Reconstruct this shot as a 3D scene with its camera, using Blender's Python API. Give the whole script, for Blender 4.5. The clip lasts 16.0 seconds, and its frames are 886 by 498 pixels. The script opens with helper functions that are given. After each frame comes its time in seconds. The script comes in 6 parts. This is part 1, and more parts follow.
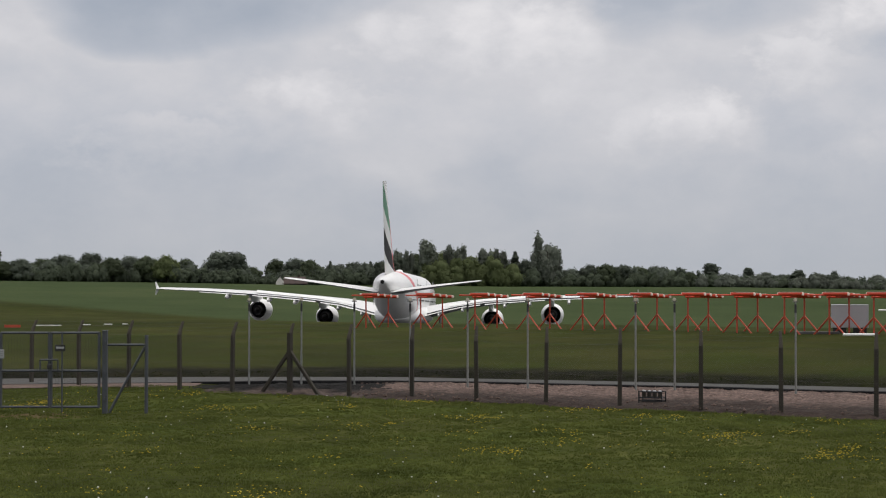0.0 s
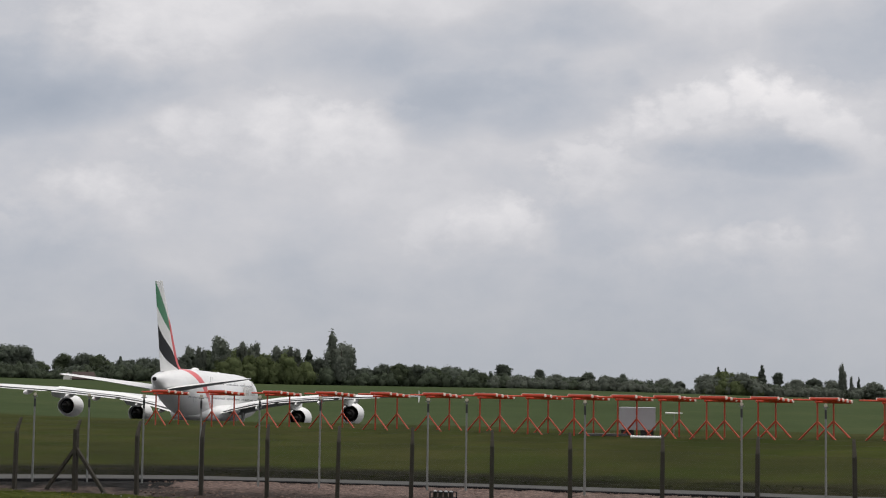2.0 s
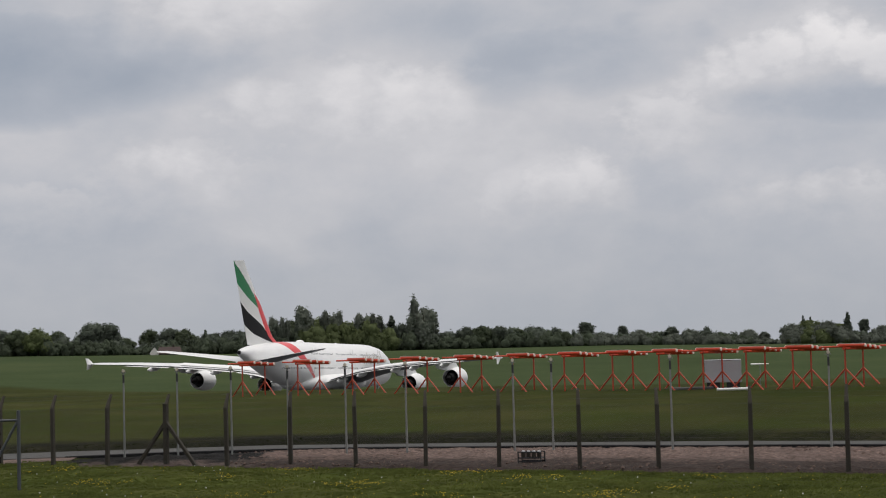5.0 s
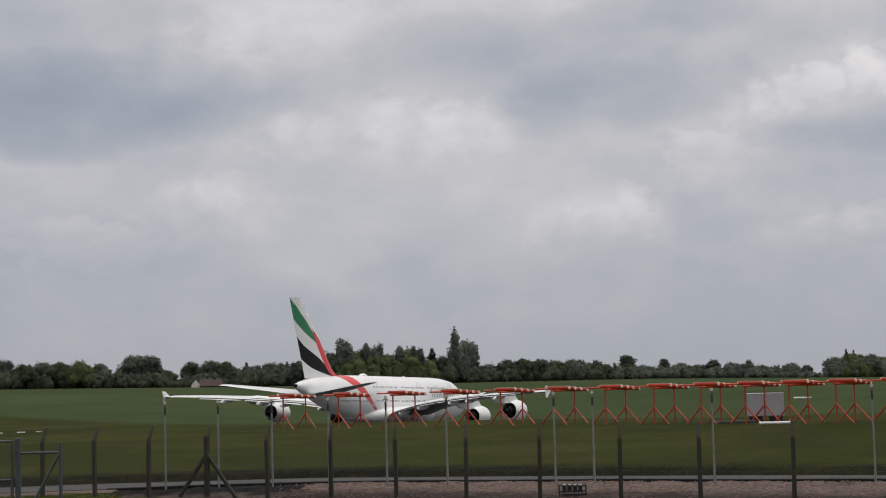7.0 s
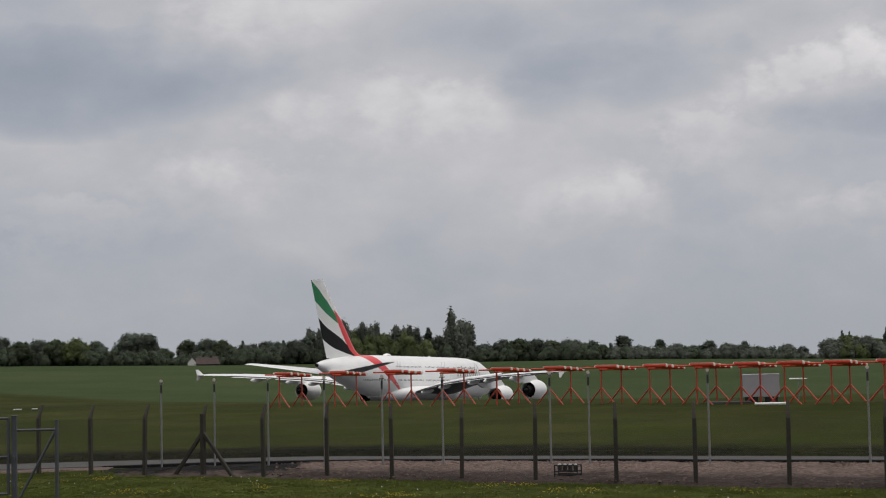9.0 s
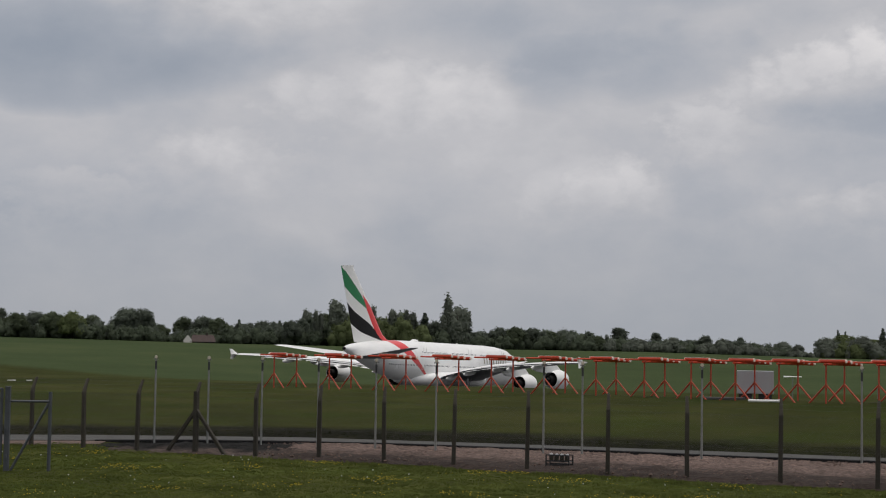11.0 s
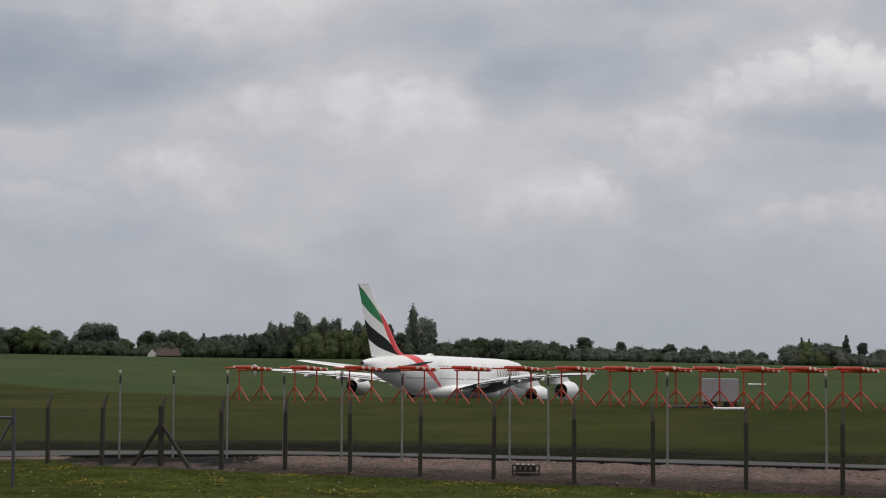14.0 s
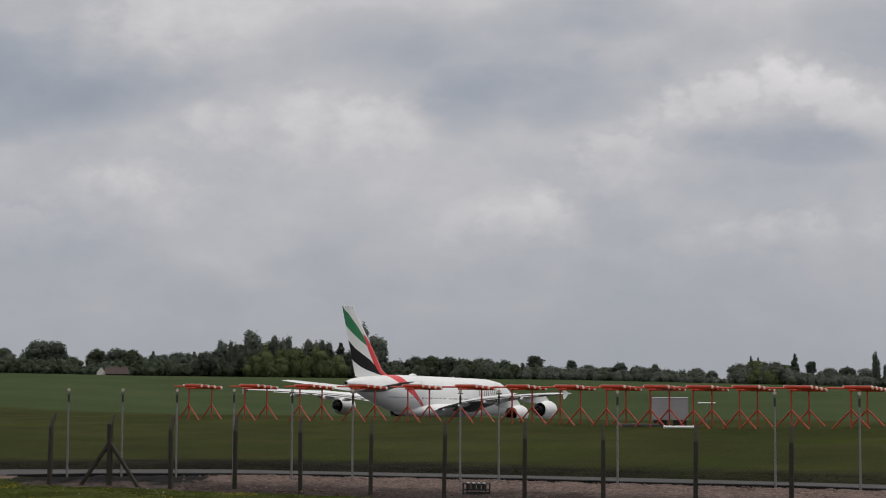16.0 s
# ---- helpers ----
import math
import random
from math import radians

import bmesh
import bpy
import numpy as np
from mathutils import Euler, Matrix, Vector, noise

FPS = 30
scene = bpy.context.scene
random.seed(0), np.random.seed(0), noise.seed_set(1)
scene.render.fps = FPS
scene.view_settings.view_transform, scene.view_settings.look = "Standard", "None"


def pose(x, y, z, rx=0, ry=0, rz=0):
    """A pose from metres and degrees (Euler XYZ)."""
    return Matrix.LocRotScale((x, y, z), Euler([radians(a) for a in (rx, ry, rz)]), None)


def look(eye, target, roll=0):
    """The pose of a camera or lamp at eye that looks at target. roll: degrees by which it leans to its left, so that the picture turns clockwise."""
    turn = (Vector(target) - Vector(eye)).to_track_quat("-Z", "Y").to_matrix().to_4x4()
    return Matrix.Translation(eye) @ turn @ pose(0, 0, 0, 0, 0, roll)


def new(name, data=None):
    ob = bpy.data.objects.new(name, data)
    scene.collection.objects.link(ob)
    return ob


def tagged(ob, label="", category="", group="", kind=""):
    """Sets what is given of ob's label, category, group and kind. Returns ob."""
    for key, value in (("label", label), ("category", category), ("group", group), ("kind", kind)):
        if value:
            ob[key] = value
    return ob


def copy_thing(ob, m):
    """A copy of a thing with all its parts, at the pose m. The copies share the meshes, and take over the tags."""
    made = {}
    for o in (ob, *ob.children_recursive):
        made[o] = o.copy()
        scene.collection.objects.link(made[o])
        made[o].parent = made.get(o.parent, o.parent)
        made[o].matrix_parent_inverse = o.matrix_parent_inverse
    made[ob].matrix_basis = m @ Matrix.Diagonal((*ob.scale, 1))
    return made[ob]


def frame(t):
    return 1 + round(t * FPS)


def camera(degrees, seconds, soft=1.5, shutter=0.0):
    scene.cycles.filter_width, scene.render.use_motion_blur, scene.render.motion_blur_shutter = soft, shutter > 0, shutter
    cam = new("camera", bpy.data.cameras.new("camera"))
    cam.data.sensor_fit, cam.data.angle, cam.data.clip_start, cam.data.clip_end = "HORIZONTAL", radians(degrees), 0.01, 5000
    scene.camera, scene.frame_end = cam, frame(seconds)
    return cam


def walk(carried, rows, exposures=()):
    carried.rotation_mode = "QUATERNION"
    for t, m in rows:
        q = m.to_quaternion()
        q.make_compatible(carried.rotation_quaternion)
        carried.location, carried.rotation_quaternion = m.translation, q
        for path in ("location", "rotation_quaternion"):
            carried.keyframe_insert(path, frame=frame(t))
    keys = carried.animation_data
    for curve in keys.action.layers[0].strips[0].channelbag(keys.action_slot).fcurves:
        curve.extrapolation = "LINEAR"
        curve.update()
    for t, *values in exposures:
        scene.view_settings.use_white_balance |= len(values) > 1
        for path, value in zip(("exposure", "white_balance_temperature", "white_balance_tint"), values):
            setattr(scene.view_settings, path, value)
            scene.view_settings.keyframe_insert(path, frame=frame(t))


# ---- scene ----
# ---- camera: hand-held pan from a viewing mound ----
EYE = (0.0, 0.0, 4.3)
cam = camera(29.0, 16.0, soft=1.1)

#   seconds, turn to the right, tilt up, lean to the right (degrees)
AIM = [
    (0.0, 0.000, 1.209, 0.000), (0.5, -0.983, 0.942, -0.040), (0.6, -1.706, 0.772, 0.400),
    (1.0, -0.737, 2.324, 0.014), (1.5, 0.081, 2.121, 0.347), (1.9, 4.378, 4.110, 0.634),
    (2.0, 6.829, 4.551, -0.804), (2.2, 6.375, 4.718, 0.210), (2.5, 6.313, 2.503, 0.293),
    (3.0, 4.994, 2.969, 1.351), (3.5, 4.061, 2.346, 1.927), (4.0, 3.312, 3.484, 1.210),
    (4.2, 3.898, 3.427, 1.423), (6.3, 4.352, 3.255, 1.632), (6.5, 4.388, 3.393, 1.663),
    (7.0, 2.866, 4.431, 1.450), (7.5, 2.794, 3.916, 1.341), (8.0, 2.672, 3.608, 1.902),
    (8.5, 2.766, 3.340, 1.006), (8.7, 3.014, 3.739, 1.224), (10.8, 2.746, 3.553, -0.643),
    (11.0, 2.982, 3.270, -0.852), (11.5, 3.738, 2.941, -0.515), (12.0, 4.498, 2.795, -0.160),
    (12.5, 4.449, 2.633, 0.006), (13.0, 4.720, 2.954, -0.345), (13.5, 4.033, 3.460, -0.209),
    (14.0, 4.169, 3.653, -0.231), (14.5, 4.126, 4.547, -1.015), (15.0, 5.897, 4.476, -0.449),
    (15.5, 5.722, 4.628, -0.338), (16.0, 5.807, 4.275, -0.263),
]


def aim(yaw, tilt, lean):
    y, p = radians(yaw), radians(tilt)
    way = Vector((math.sin(y) * math.cos(p), math.cos(y) * math.cos(p), math.sin(p)))
    return look(EYE, Vector(EYE) + way * 100, -lean)


walk(cam, [(t, aim(y, p, r)) for t, y, p, r in AIM],
     [(0.0, 0.12), (0.6, 0.19), (1.0, 0.22), (1.5, 0.14), (2.0, 0.10), (2.5, 0.0), (3.5, 0.02), (7.0, -0.10), (8.5, -0.15), (11.0, -0.18), (12.5, -0.08), (14.0, -0.10), (15.0, -0.15), (16.0, -0.22)])

# ---- light: bright overcast, soft sun high behind the viewer ----
SUN_AZ, SUN_EL = 110.0, 79.0      # compass-like: 0 = +y, clockwise
sun = new("sun", bpy.data.lights.new("sun", "SUN"))
sun.data.energy, sun.data.angle, sun.data.color = 2.2, radians(25), (1.0, 0.96, 0.9)
sd = Vector((math.sin(radians(SUN_AZ)) * math.cos(radians(SUN_EL)), math.cos(radians(SUN_AZ)) * math.cos(radians(SUN_EL)), math.sin(radians(SUN_EL))))
sun.matrix_world = look(sd * 200, (0, 0, 0))
scene.view_settings.exposure = 0.0


def ramp(nt, fac, stops):
    r = nt.nodes.new("ShaderNodeValToRGB")
    els = r.color_ramp.elements
    while len(els) < len(stops):
        els.new(0.5)
    for e, (p, c) in zip(els, stops):
        e.position, e.color = p, (*c, 1) if len(c) == 3 else c
    if fac is not None:
        nt.links.new(fac, r.inputs[0])
    return r.outputs[0]


def math_node(nt, op, a, b=None, c=None, clamp=False):
    n = nt.nodes.new("ShaderNodeMath")
    n.operation, n.use_clamp = op, clamp
    for i, v in enumerate((a, b, c)):
        if v is None:
            continue
        if isinstance(v, (int, float)):
            n.inputs[i].default_value = v
        else:
            nt.links.new(v, n.inputs[i])
    return n.outputs[0]


def mix_rgb(nt, fac, a, b, mode="MIX"):
    n = nt.nodes.new("ShaderNodeMix")
    n.data_type, n.blend_type = "RGBA", mode
    for sock, v in ((n.inputs[0], fac), (n.inputs[6], a), (n.inputs[7], b)):
        if isinstance(v, (int, float)):
            sock.default_value = v
        elif isinstance(v, tuple):
            sock.default_value = (*v, 1)
        else:
            nt.links.new(v, sock)
    return n.outputs[2]


def noise_node(nt, vec, scale, detail=4.0, rough=0.55, warp=0.0):
    n = nt.nodes.new("ShaderNodeTexNoise")
    n.inputs["Scale"].default_value, n.inputs["Detail"].default_value = scale, detail
    n.inputs["Roughness"].default_value, n.inputs["Distortion"].default_value = rough, warp
    nt.links.new(vec, n.inputs["Vector"])
    return n.outputs[0]


def make_world():
    w = bpy.data.worlds.new("overcast_sky")
    w.use_nodes = True
    scene.world = w
    nt = w.node_tree
    bg = nt.nodes["Background"]
    co = nt.nodes.new("ShaderNodeTexCoord").outputs["Generated"]
    sky = nt.nodes.new("ShaderNodeTexSky")
    sky.sky_type, sky.sun_disc = "NISHITA", False
    sky.sun_elevation, sky.sun_rotation = radians(SUN_EL), radians(SUN_AZ)
    blue = mix_rgb(nt, 1.0, sky.outputs[0], (0.11, 0.11, 0.11), "MULTIPLY")
    sep = nt.nodes.new("ShaderNodeSeparateXYZ")
    nt.links.new(co, sep.inputs[0])
    # turn and height of the direction, in degrees
    az = math_node(nt, "MULTIPLY", math_node(nt, "ARCTAN2", sep.outputs[0], sep.outputs[1]), 57.2958)
    el = math_node(nt, "MULTIPLY", math_node(nt, "ARCSINE", sep.outputs[2]), 57.2958)
    # cloud texture, flattened
    mp = nt.nodes.new("ShaderNodeMapping")
    mp.inputs["Scale"].default_value = (1.0, 1.0, 1.6)
    nt.links.new(co, mp.inputs[0])
    big = noise_node(nt, mp.outputs[0], 5.0, 6.0, 0.52, 0.25)
    puff = noise_node(nt, mp.outputs[0], 16.0, 8.0, 0.60, 0.12)
    fine = noise_node(nt, mp.outputs[0], 42.0, 6.0, 0.62, 0.1)
    wob = math_node(nt, "MULTIPLY", math_node(nt, "SUBTRACT", puff, 0.5), 4.0)
    wob2 = math_node(nt, "MULTIPLY", math_node(nt, "SUBTRACT", fine, 0.5), 4.0)
    billow = math_node(nt, "MULTIPLY", math_node(nt, "SUBTRACT", noise_node(nt, mp.outputs[0], 95.0, 4.0, 0.6), 0.5), 1.6)
    wob = math_node(nt, "ADD", math_node(nt, "ADD", wob, wob2), billow)
    v = math_node(nt, "MULTIPLY_ADD", math_node(nt, "SUBTRACT", big, 0.5), 0.40, 0.487)
    v = math_node(nt, "MULTIPLY_ADD", math_node(nt, "SUBTRACT", puff, 0.5), 0.23, v)
    v = math_node(nt, "MULTIPLY_ADD", math_node(nt, "DIVIDE", math_node(nt, "SUBTRACT", el, 4.5), 7.0, clamp=True), 0.10, v)
    v = math_node(nt, "MULTIPLY_ADD", math_node(nt, "SUBTRACT", fine, 0.5), 0.06, v)
    # (turn, height, half width, half height, strength, hardness): the cloud heaps and grey hollows of this sky
    drift = math_node(nt, "ADD", math_node(nt, "MULTIPLY", math_node(nt, "SUBTRACT", big, 0.5), 7.0), math_node(nt, "MULTIPLY", math_node(nt, "SUBTRACT", noise_node(nt, mp.outputs[0], 12.0, 2.0, 0.45), 0.5), 4.0))
    for a, e, sa, se, k, hard in CLOUDS:
        if k < 0:      # grey hollows are soft-edged
            sa, se, wob_, hard = sa * 1.25, se * 1.3, drift, 1.0
        else:
            wob_ = wob
        da = math_node(nt, "DIVIDE", math_node(nt, "SUBTRACT", math_node(nt, "ADD", az, wob_), a), sa)
        de = math_node(nt, "DIVIDE", math_node(nt, "SUBTRACT", math_node(nt, "ADD", el, math_node(nt, "MULTIPLY", wob_, 0.5)), e), se)
        r2 = math_node(nt, "ADD", math_node(nt, "MULTIPLY", da, da), math_node(nt, "MULTIPLY", de, de))
        m = math_node(nt, "MULTIPLY", math_node(nt, "SUBTRACT", 1.0, r2), hard, clamp=True)
        m = math_node(nt, "SMOOTH_MIN", m, 1.0, 0.3)
        if k > 0:      # heaps: crisp lit tops, soft bases
            m = math_node(nt, "MULTIPLY", m, math_node(nt, "MULTIPLY_ADD", de, 0.55, 0.6, clamp=True))
        v = math_node(nt, "MULTIPLY_ADD", m, k * 1.35, v)
    # heaped clouds: crisp billowed tops that fade into the grey sheet below
    curl = math_node(nt, "MULTIPLY", math_node(nt, "SUBTRACT", noise_node(nt, mp.outputs[0], 60.0, 5.0, 0.62), 0.5), 1.5)
    curl2 = math_node(nt, "MULTIPLY", math_node(nt, "SUBTRACT", noise_node(nt, mp.outputs[0], 47.0, 5.0, 0.62), 0.5), 1.5)
    wa, we = math_node(nt, "ADD", az, curl), math_node(nt, "ADD", el, curl2)
    for base, soft, k, crisp, puffs in HEAPS:
        shape = None
        for a, e, r in puffs:
            da, de = math_node(nt, "SUBTRACT", wa, a), math_node(nt, "SUBTRACT", we, e)
            d = math_node(nt, "SQRT", math_node(nt, "MULTIPLY_ADD", da, da, math_node(nt, "MULTIPLY", de, de)))
            q = math_node(nt, "SUBTRACT", r, d)
            shape = q if shape is None else math_node(nt, "SMOOTH_MAX", shape, q, 0.25)
        rim = math_node(nt, "MULTIPLY_ADD", shape, crisp, 0.3, clamp=True)
        low = math_node(nt, "DIVIDE", math_node(nt, "SUBTRACT", el, base), soft, clamp=True)
        v = math_node(nt, "MULTIPLY_ADD", math_node(nt, "MULTIPLY", rim, low), k, v)
    col = ramp(nt, v, [(0.18, (0.30, 0.335, 0.40)), (0.40, (0.422, 0.450, 0.508)), (0.56, (0.554, 0.556, 0.588)), (0.80, (0.81, 0.79, 0.80))])
    haze = math_node(nt, "SUBTRACT", 1.0, math_node(nt, "DIVIDE", math_node(nt, "ABSOLUTE", el), 5.5), clamp=True)
    col = mix_rgb(nt, math_node(nt, "MULTIPLY", haze, 0.70), col, (0.376, 0.397, 0.432))
    thin = math_node(nt, "MULTIPLY", math_node(nt, "SUBTRACT", 0.38, v), 0.5, clamp=True)
    out = mix_rgb(nt, thin, col, blue)
    nt.links.new(out, bg.inputs[0])
    bg.inputs[1].default_value = 1.0


CLOUDS = [
    (-8.6, 9.5, 5.2, 1.3, -0.20, 1.3), (-10.4, 11.4, 5.0, 1.9, -0.10, 1.1), (-2.5, 11.9, 4.5, 1.6, 0.09, 1.2), (5.1, 10.9, 5.0, 1.5, -0.11, 1.2),
    (8.5, 9.3, 3.6, 0.9, -0.12, 1.3), (10.6, 11.9, 2.6, 1.0, -0.10, 1.3), (1.5, 8.4, 5.2, 1.4, 0.07, 1.4), (16.9, 9.0, 4.8, 1.8, 0.06, 2.0),
    (17.0, 7.6, 3.6, 0.8, -0.10, 1.2), (16.6, 4.6, 4.2, 0.8, 0.05, 1.4), (8.3, 5.2, 2.6, 1.4, 0.04, 1.8), (11.6, 5.6, 1.4, 1.2, -0.05, 1.2),
    (-4.4, 5.7, 3.2, 1.4, 0.04, 2.2), (-9.5, 4.6, 3.2, 1.2, 0.07, 1.5), (0.0, 3.3, 9.5, 0.9, -0.05, 1.1), (20.5, 11.4, 2.5, 1.5, -0.14, 1.2), (12.0, 7.4, 2.2, 1.2, 0.08, 1.4),
]
# (base height, fade, strength, crispness, puffs of turn, height and radius), in degrees
HEAPS = [
    (7.0, 3.6, 0.155, 2.4, ((13.6, 9.0, 0.6), (14.6, 9.2, 0.7), (15.6, 9.4, 0.75), (16.9, 9.85, 0.75), (17.9, 9.4, 0.75), (18.9, 9.0, 0.85), (19.9, 8.4, 0.8), (20.8, 7.6, 0.9))),
    (3.4, 3.4, 0.115, 2.0, ((7.6, 4.9, 0.8), (8.4, 5.3, 0.8), (9.25, 5.75, 0.65), (9.9, 5.2, 0.6), (10.3, 4.8, 0.4))),
    (4.2, 3.4, 0.12, 1.6, ((-6.0, 6.7, 0.5), (-5.2, 6.3, 0.6), (-4.2, 6.0, 0.7), (-3.3, 5.5, 0.6))),
    (3.0, 2.6, 0.08, 1.4, ((13.8, 4.6, 0.4), (15.2, 4.8, 0.5), (16.6, 4.9, 0.55), (18.2, 5.0, 0.6), (20.0, 4.9, 0.6))),
    (6.4, 3.4, 0.10, 1.4, ((-2.2, 8.6, 0.6), (-1.0, 8.4, 0.7), (1.0, 8.4, 0.9), (3.0, 8.3, 1.0), (4.6, 8.2, 0.9))),
]
make_world()


# ---- materials ----
def material(name, color, rough=0.6, metal=0.0, vary=0.15, scale=3.0, fine=40.0, bump=0.0, bump_scale=30.0, tint=None, coords="Object", random=0.0, spec=0.5):
    m = bpy.data.materials.new(name)
    m.use_nodes = True
    nt = m.node_tree
    b = nt.nodes["Principled BSDF"]
    b.inputs["Roughness"].default_value, b.inputs["Metallic"].default_value = rough, metal
    b.inputs["Specular IOR Level"].default_value = spec
    if coords == "World":
        co = nt.nodes.new("ShaderNodeNewGeometry").outputs["Position"]
    else:
        co = nt.nodes.new("ShaderNodeTexCoord").outputs["Object"]
    n1, n2 = noise_node(nt, co, scale, 5.0), noise_node(nt, co, fine, 3.0)
    f = math_node(nt, "ADD", math_node(nt, "MULTIPLY", n1, 0.6), math_node(nt, "MULTIPLY", n2, 0.4))
    lo = tuple(c * (1 - vary) for c in color)
    hi = tuple(min(1.0, c * (1 + vary)) for c in (tint or color))
    col = ramp(nt, f, [(0.3, lo), (0.7, hi)])
    if random:
        rnd = nt.nodes.new("ShaderNodeObjectInfo").outputs["Random"]
        k = math_node(nt, "MULTIPLY_ADD", rnd, random * 2, 1 - random)
        hs = nt.nodes.new("ShaderNodeHueSaturation")
        nt.links.new(k, hs.inputs["Value"])
        nt.links.new(col, hs.inputs["Color"])
        col = hs.outputs[0]
    nt.links.new(col, b.inputs["Base Color"])
    if bump:
        bp = nt.nodes.new("ShaderNodeBump")
        bp.inputs["Strength"].default_value, bp.inputs["Distance"].default_value = bump, 0.05
        nt.links.new(noise_node(nt, co, bump_scale, 4.0), bp.inputs["Height"])
        nt.links.new(bp.outputs[0], b.inputs["Normal"])
    return m


def grass_material(name, stops, big=0.02, mid=0.35, fine=6.0):
    m = bpy.data.materials.new(name)
    m.use_nodes = True
    nt = m.node_tree
    b = nt.nodes["Principled BSDF"]
    b.inputs["Roughness"].default_value, b.inputs["Specular IOR Level"].default_value = 0.95, 0.02
    co = nt.nodes.new("ShaderNodeNewGeometry").outputs["Position"]
    a, c, d = noise_node(nt, co, big, 4.0, 0.6), noise_node(nt, co, mid, 5.0, 0.62), noise_node(nt, co, fine, 4.0, 0.7)
    f = math_node(nt, "ADD", math_node(nt, "MULTIPLY", a, 0.40), math_node(nt, "ADD", math_node(nt, "MULTIPLY", c, 0.35), math_node(nt, "MULTIPLY", d, 0.25)))
    nt.links.new(ramp(nt, f, stops), b.inputs["Base Color"])
    bp = nt.nodes.new("ShaderNodeBump")
    bp.inputs["Strength"].default_value, bp.inputs["Distance"].default_value = 0.6, 0.08
    nt.links.new(d, bp.inputs["Height"])
    nt.links.new(bp.outputs[0], b.inputs["Normal"])
    return m




def ground_material():
    """Mown grass, crop beyond the runway and a near-black rough cover on the verge, blended by where each grows."""
    m = bpy.data.materials.new("airfield_grass")
    m.use_nodes = True
    nt = m.node_tree
    b = nt.nodes["Principled BSDF"]
    b.inputs["Roughness"].default_value, b.inputs["Specular IOR Level"].default_value = 0.95, 0.02
    co = nt.nodes.new("ShaderNodeNewGeometry").outputs["Position"]

    def cover(stops, big, mid, fine):
        x, y, z = noise_node(nt, co, big, 4.0, 0.6), noise_node(nt, co, mid, 5.0, 0.62), noise_node(nt, co, fine, 4.0, 0.7)
        f = math_node(nt, "ADD", math_node(nt, "MULTIPLY", x, 0.40), math_node(nt, "ADD", math_node(nt, "MULTIPLY", y, 0.35), math_node(nt, "MULTIPLY", z, 0.25)))
        return ramp(nt, f, stops), z

    grass, fine = cover([(0.40, (0.022, 0.025, 0.007)), (0.5, (0.041, 0.047, 0.012)), (0.60, (0.074, 0.076, 0.021))], 0.03, 0.45, 3.0)
    crop, _ = cover([(0.38, (0.034, 0.049, 0.020)), (0.5, (0.043, 0.060, 0.025)), (0.62, (0.058, 0.072, 0.031))], 0.006, 0.03, 0.4)
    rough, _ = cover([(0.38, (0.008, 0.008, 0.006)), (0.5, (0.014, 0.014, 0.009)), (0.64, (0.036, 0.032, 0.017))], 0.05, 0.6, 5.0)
    edge = noise_node(nt, co, 0.5, 4.0, 0.6)

    def mask(name, gain):
        at = nt.nodes.new("ShaderNodeAttribute")
        at.attribute_name = name
        v = math_node(nt, "ADD", at.outputs["Fac"], math_node(nt, "MULTIPLY", math_node(nt, "SUBTRACT", edge, 0.5), 0.7))
        return math_node(nt, "MULTIPLY_ADD", math_node(nt, "SUBTRACT", v, 0.5), gain, 0.5, clamp=True)

    at = nt.nodes.new("ShaderNodeAttribute")
    at.attribute_name = "slope"
    turf, _ = cover([(0.38, (0.022, 0.026, 0.008)), (0.5, (0.031, 0.034, 0.010)), (0.62, (0.047, 0.046, 0.015))], 0.03, 0.12, 0.8)
    grass = mix_rgb(nt, math_node(nt, "MULTIPLY", at.outputs["Fac"], 0.85), grass, turf)
    lush = math_node(nt, "MULTIPLY", math_node(nt, "SUBTRACT", noise_node(nt, co, 0.16, 4.0, 0.6), 0.45), 5.0, clamp=True)
    grass = mix_rgb(nt, lush, grass, mix_rgb(nt, 1.0, grass, (0.92, 1.08, 0.80), "MULTIPLY"))
    col = mix_rgb(nt, mask("crop", 2.0), grass, crop)
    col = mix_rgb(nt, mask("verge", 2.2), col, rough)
    earth, _ = cover([(0.40, (0.035, 0.028, 0.014)), (0.5, (0.070, 0.050, 0.026)), (0.60, (0.105, 0.075, 0.042))], 0.2, 1.2, 6.0)
    col = mix_rgb(nt, mask("bare", 2.0), col, earth)
    nt.links.new(col, b.inputs["Base Color"])
    bp = nt.nodes.new("ShaderNodeBump")
    bp.inputs["Strength"].default_value, bp.inputs["Distance"].default_value = 0.6, 0.08
    nt.links.new(fine, bp.inputs["Height"])
    nt.links.new(bp.outputs[0], b.inputs["Normal"])
    return m


M_GROUND = ground_material()
M_ROUGH = grass_material("rough_grass", [(0.36, (0.016, 0.021, 0.007)), (0.5, (0.026, 0.032, 0.010)), (0.64, (0.048, 0.048, 0.018))], 0.05, 0.6, 5.0)
M_BLADE = material("grass_blades", (0.079, 0.104, 0.023), 0.8, vary=0.55, scale=0.5, fine=7.0, tint=(0.110, 0.126, 0.034), coords="World", spec=0.15)
M_ASPHALT = material("worn_asphalt", (0.078, 0.077, 0.075), 0.9, vary=0.15, scale=0.6, fine=9.0, bump=0.2, coords="World", spec=0.08)
M_RUNWAY = material("runway_asphalt", (0.07, 0.07, 0.07), 0.9, vary=0.2, scale=0.1, fine=2.0, coords="World")
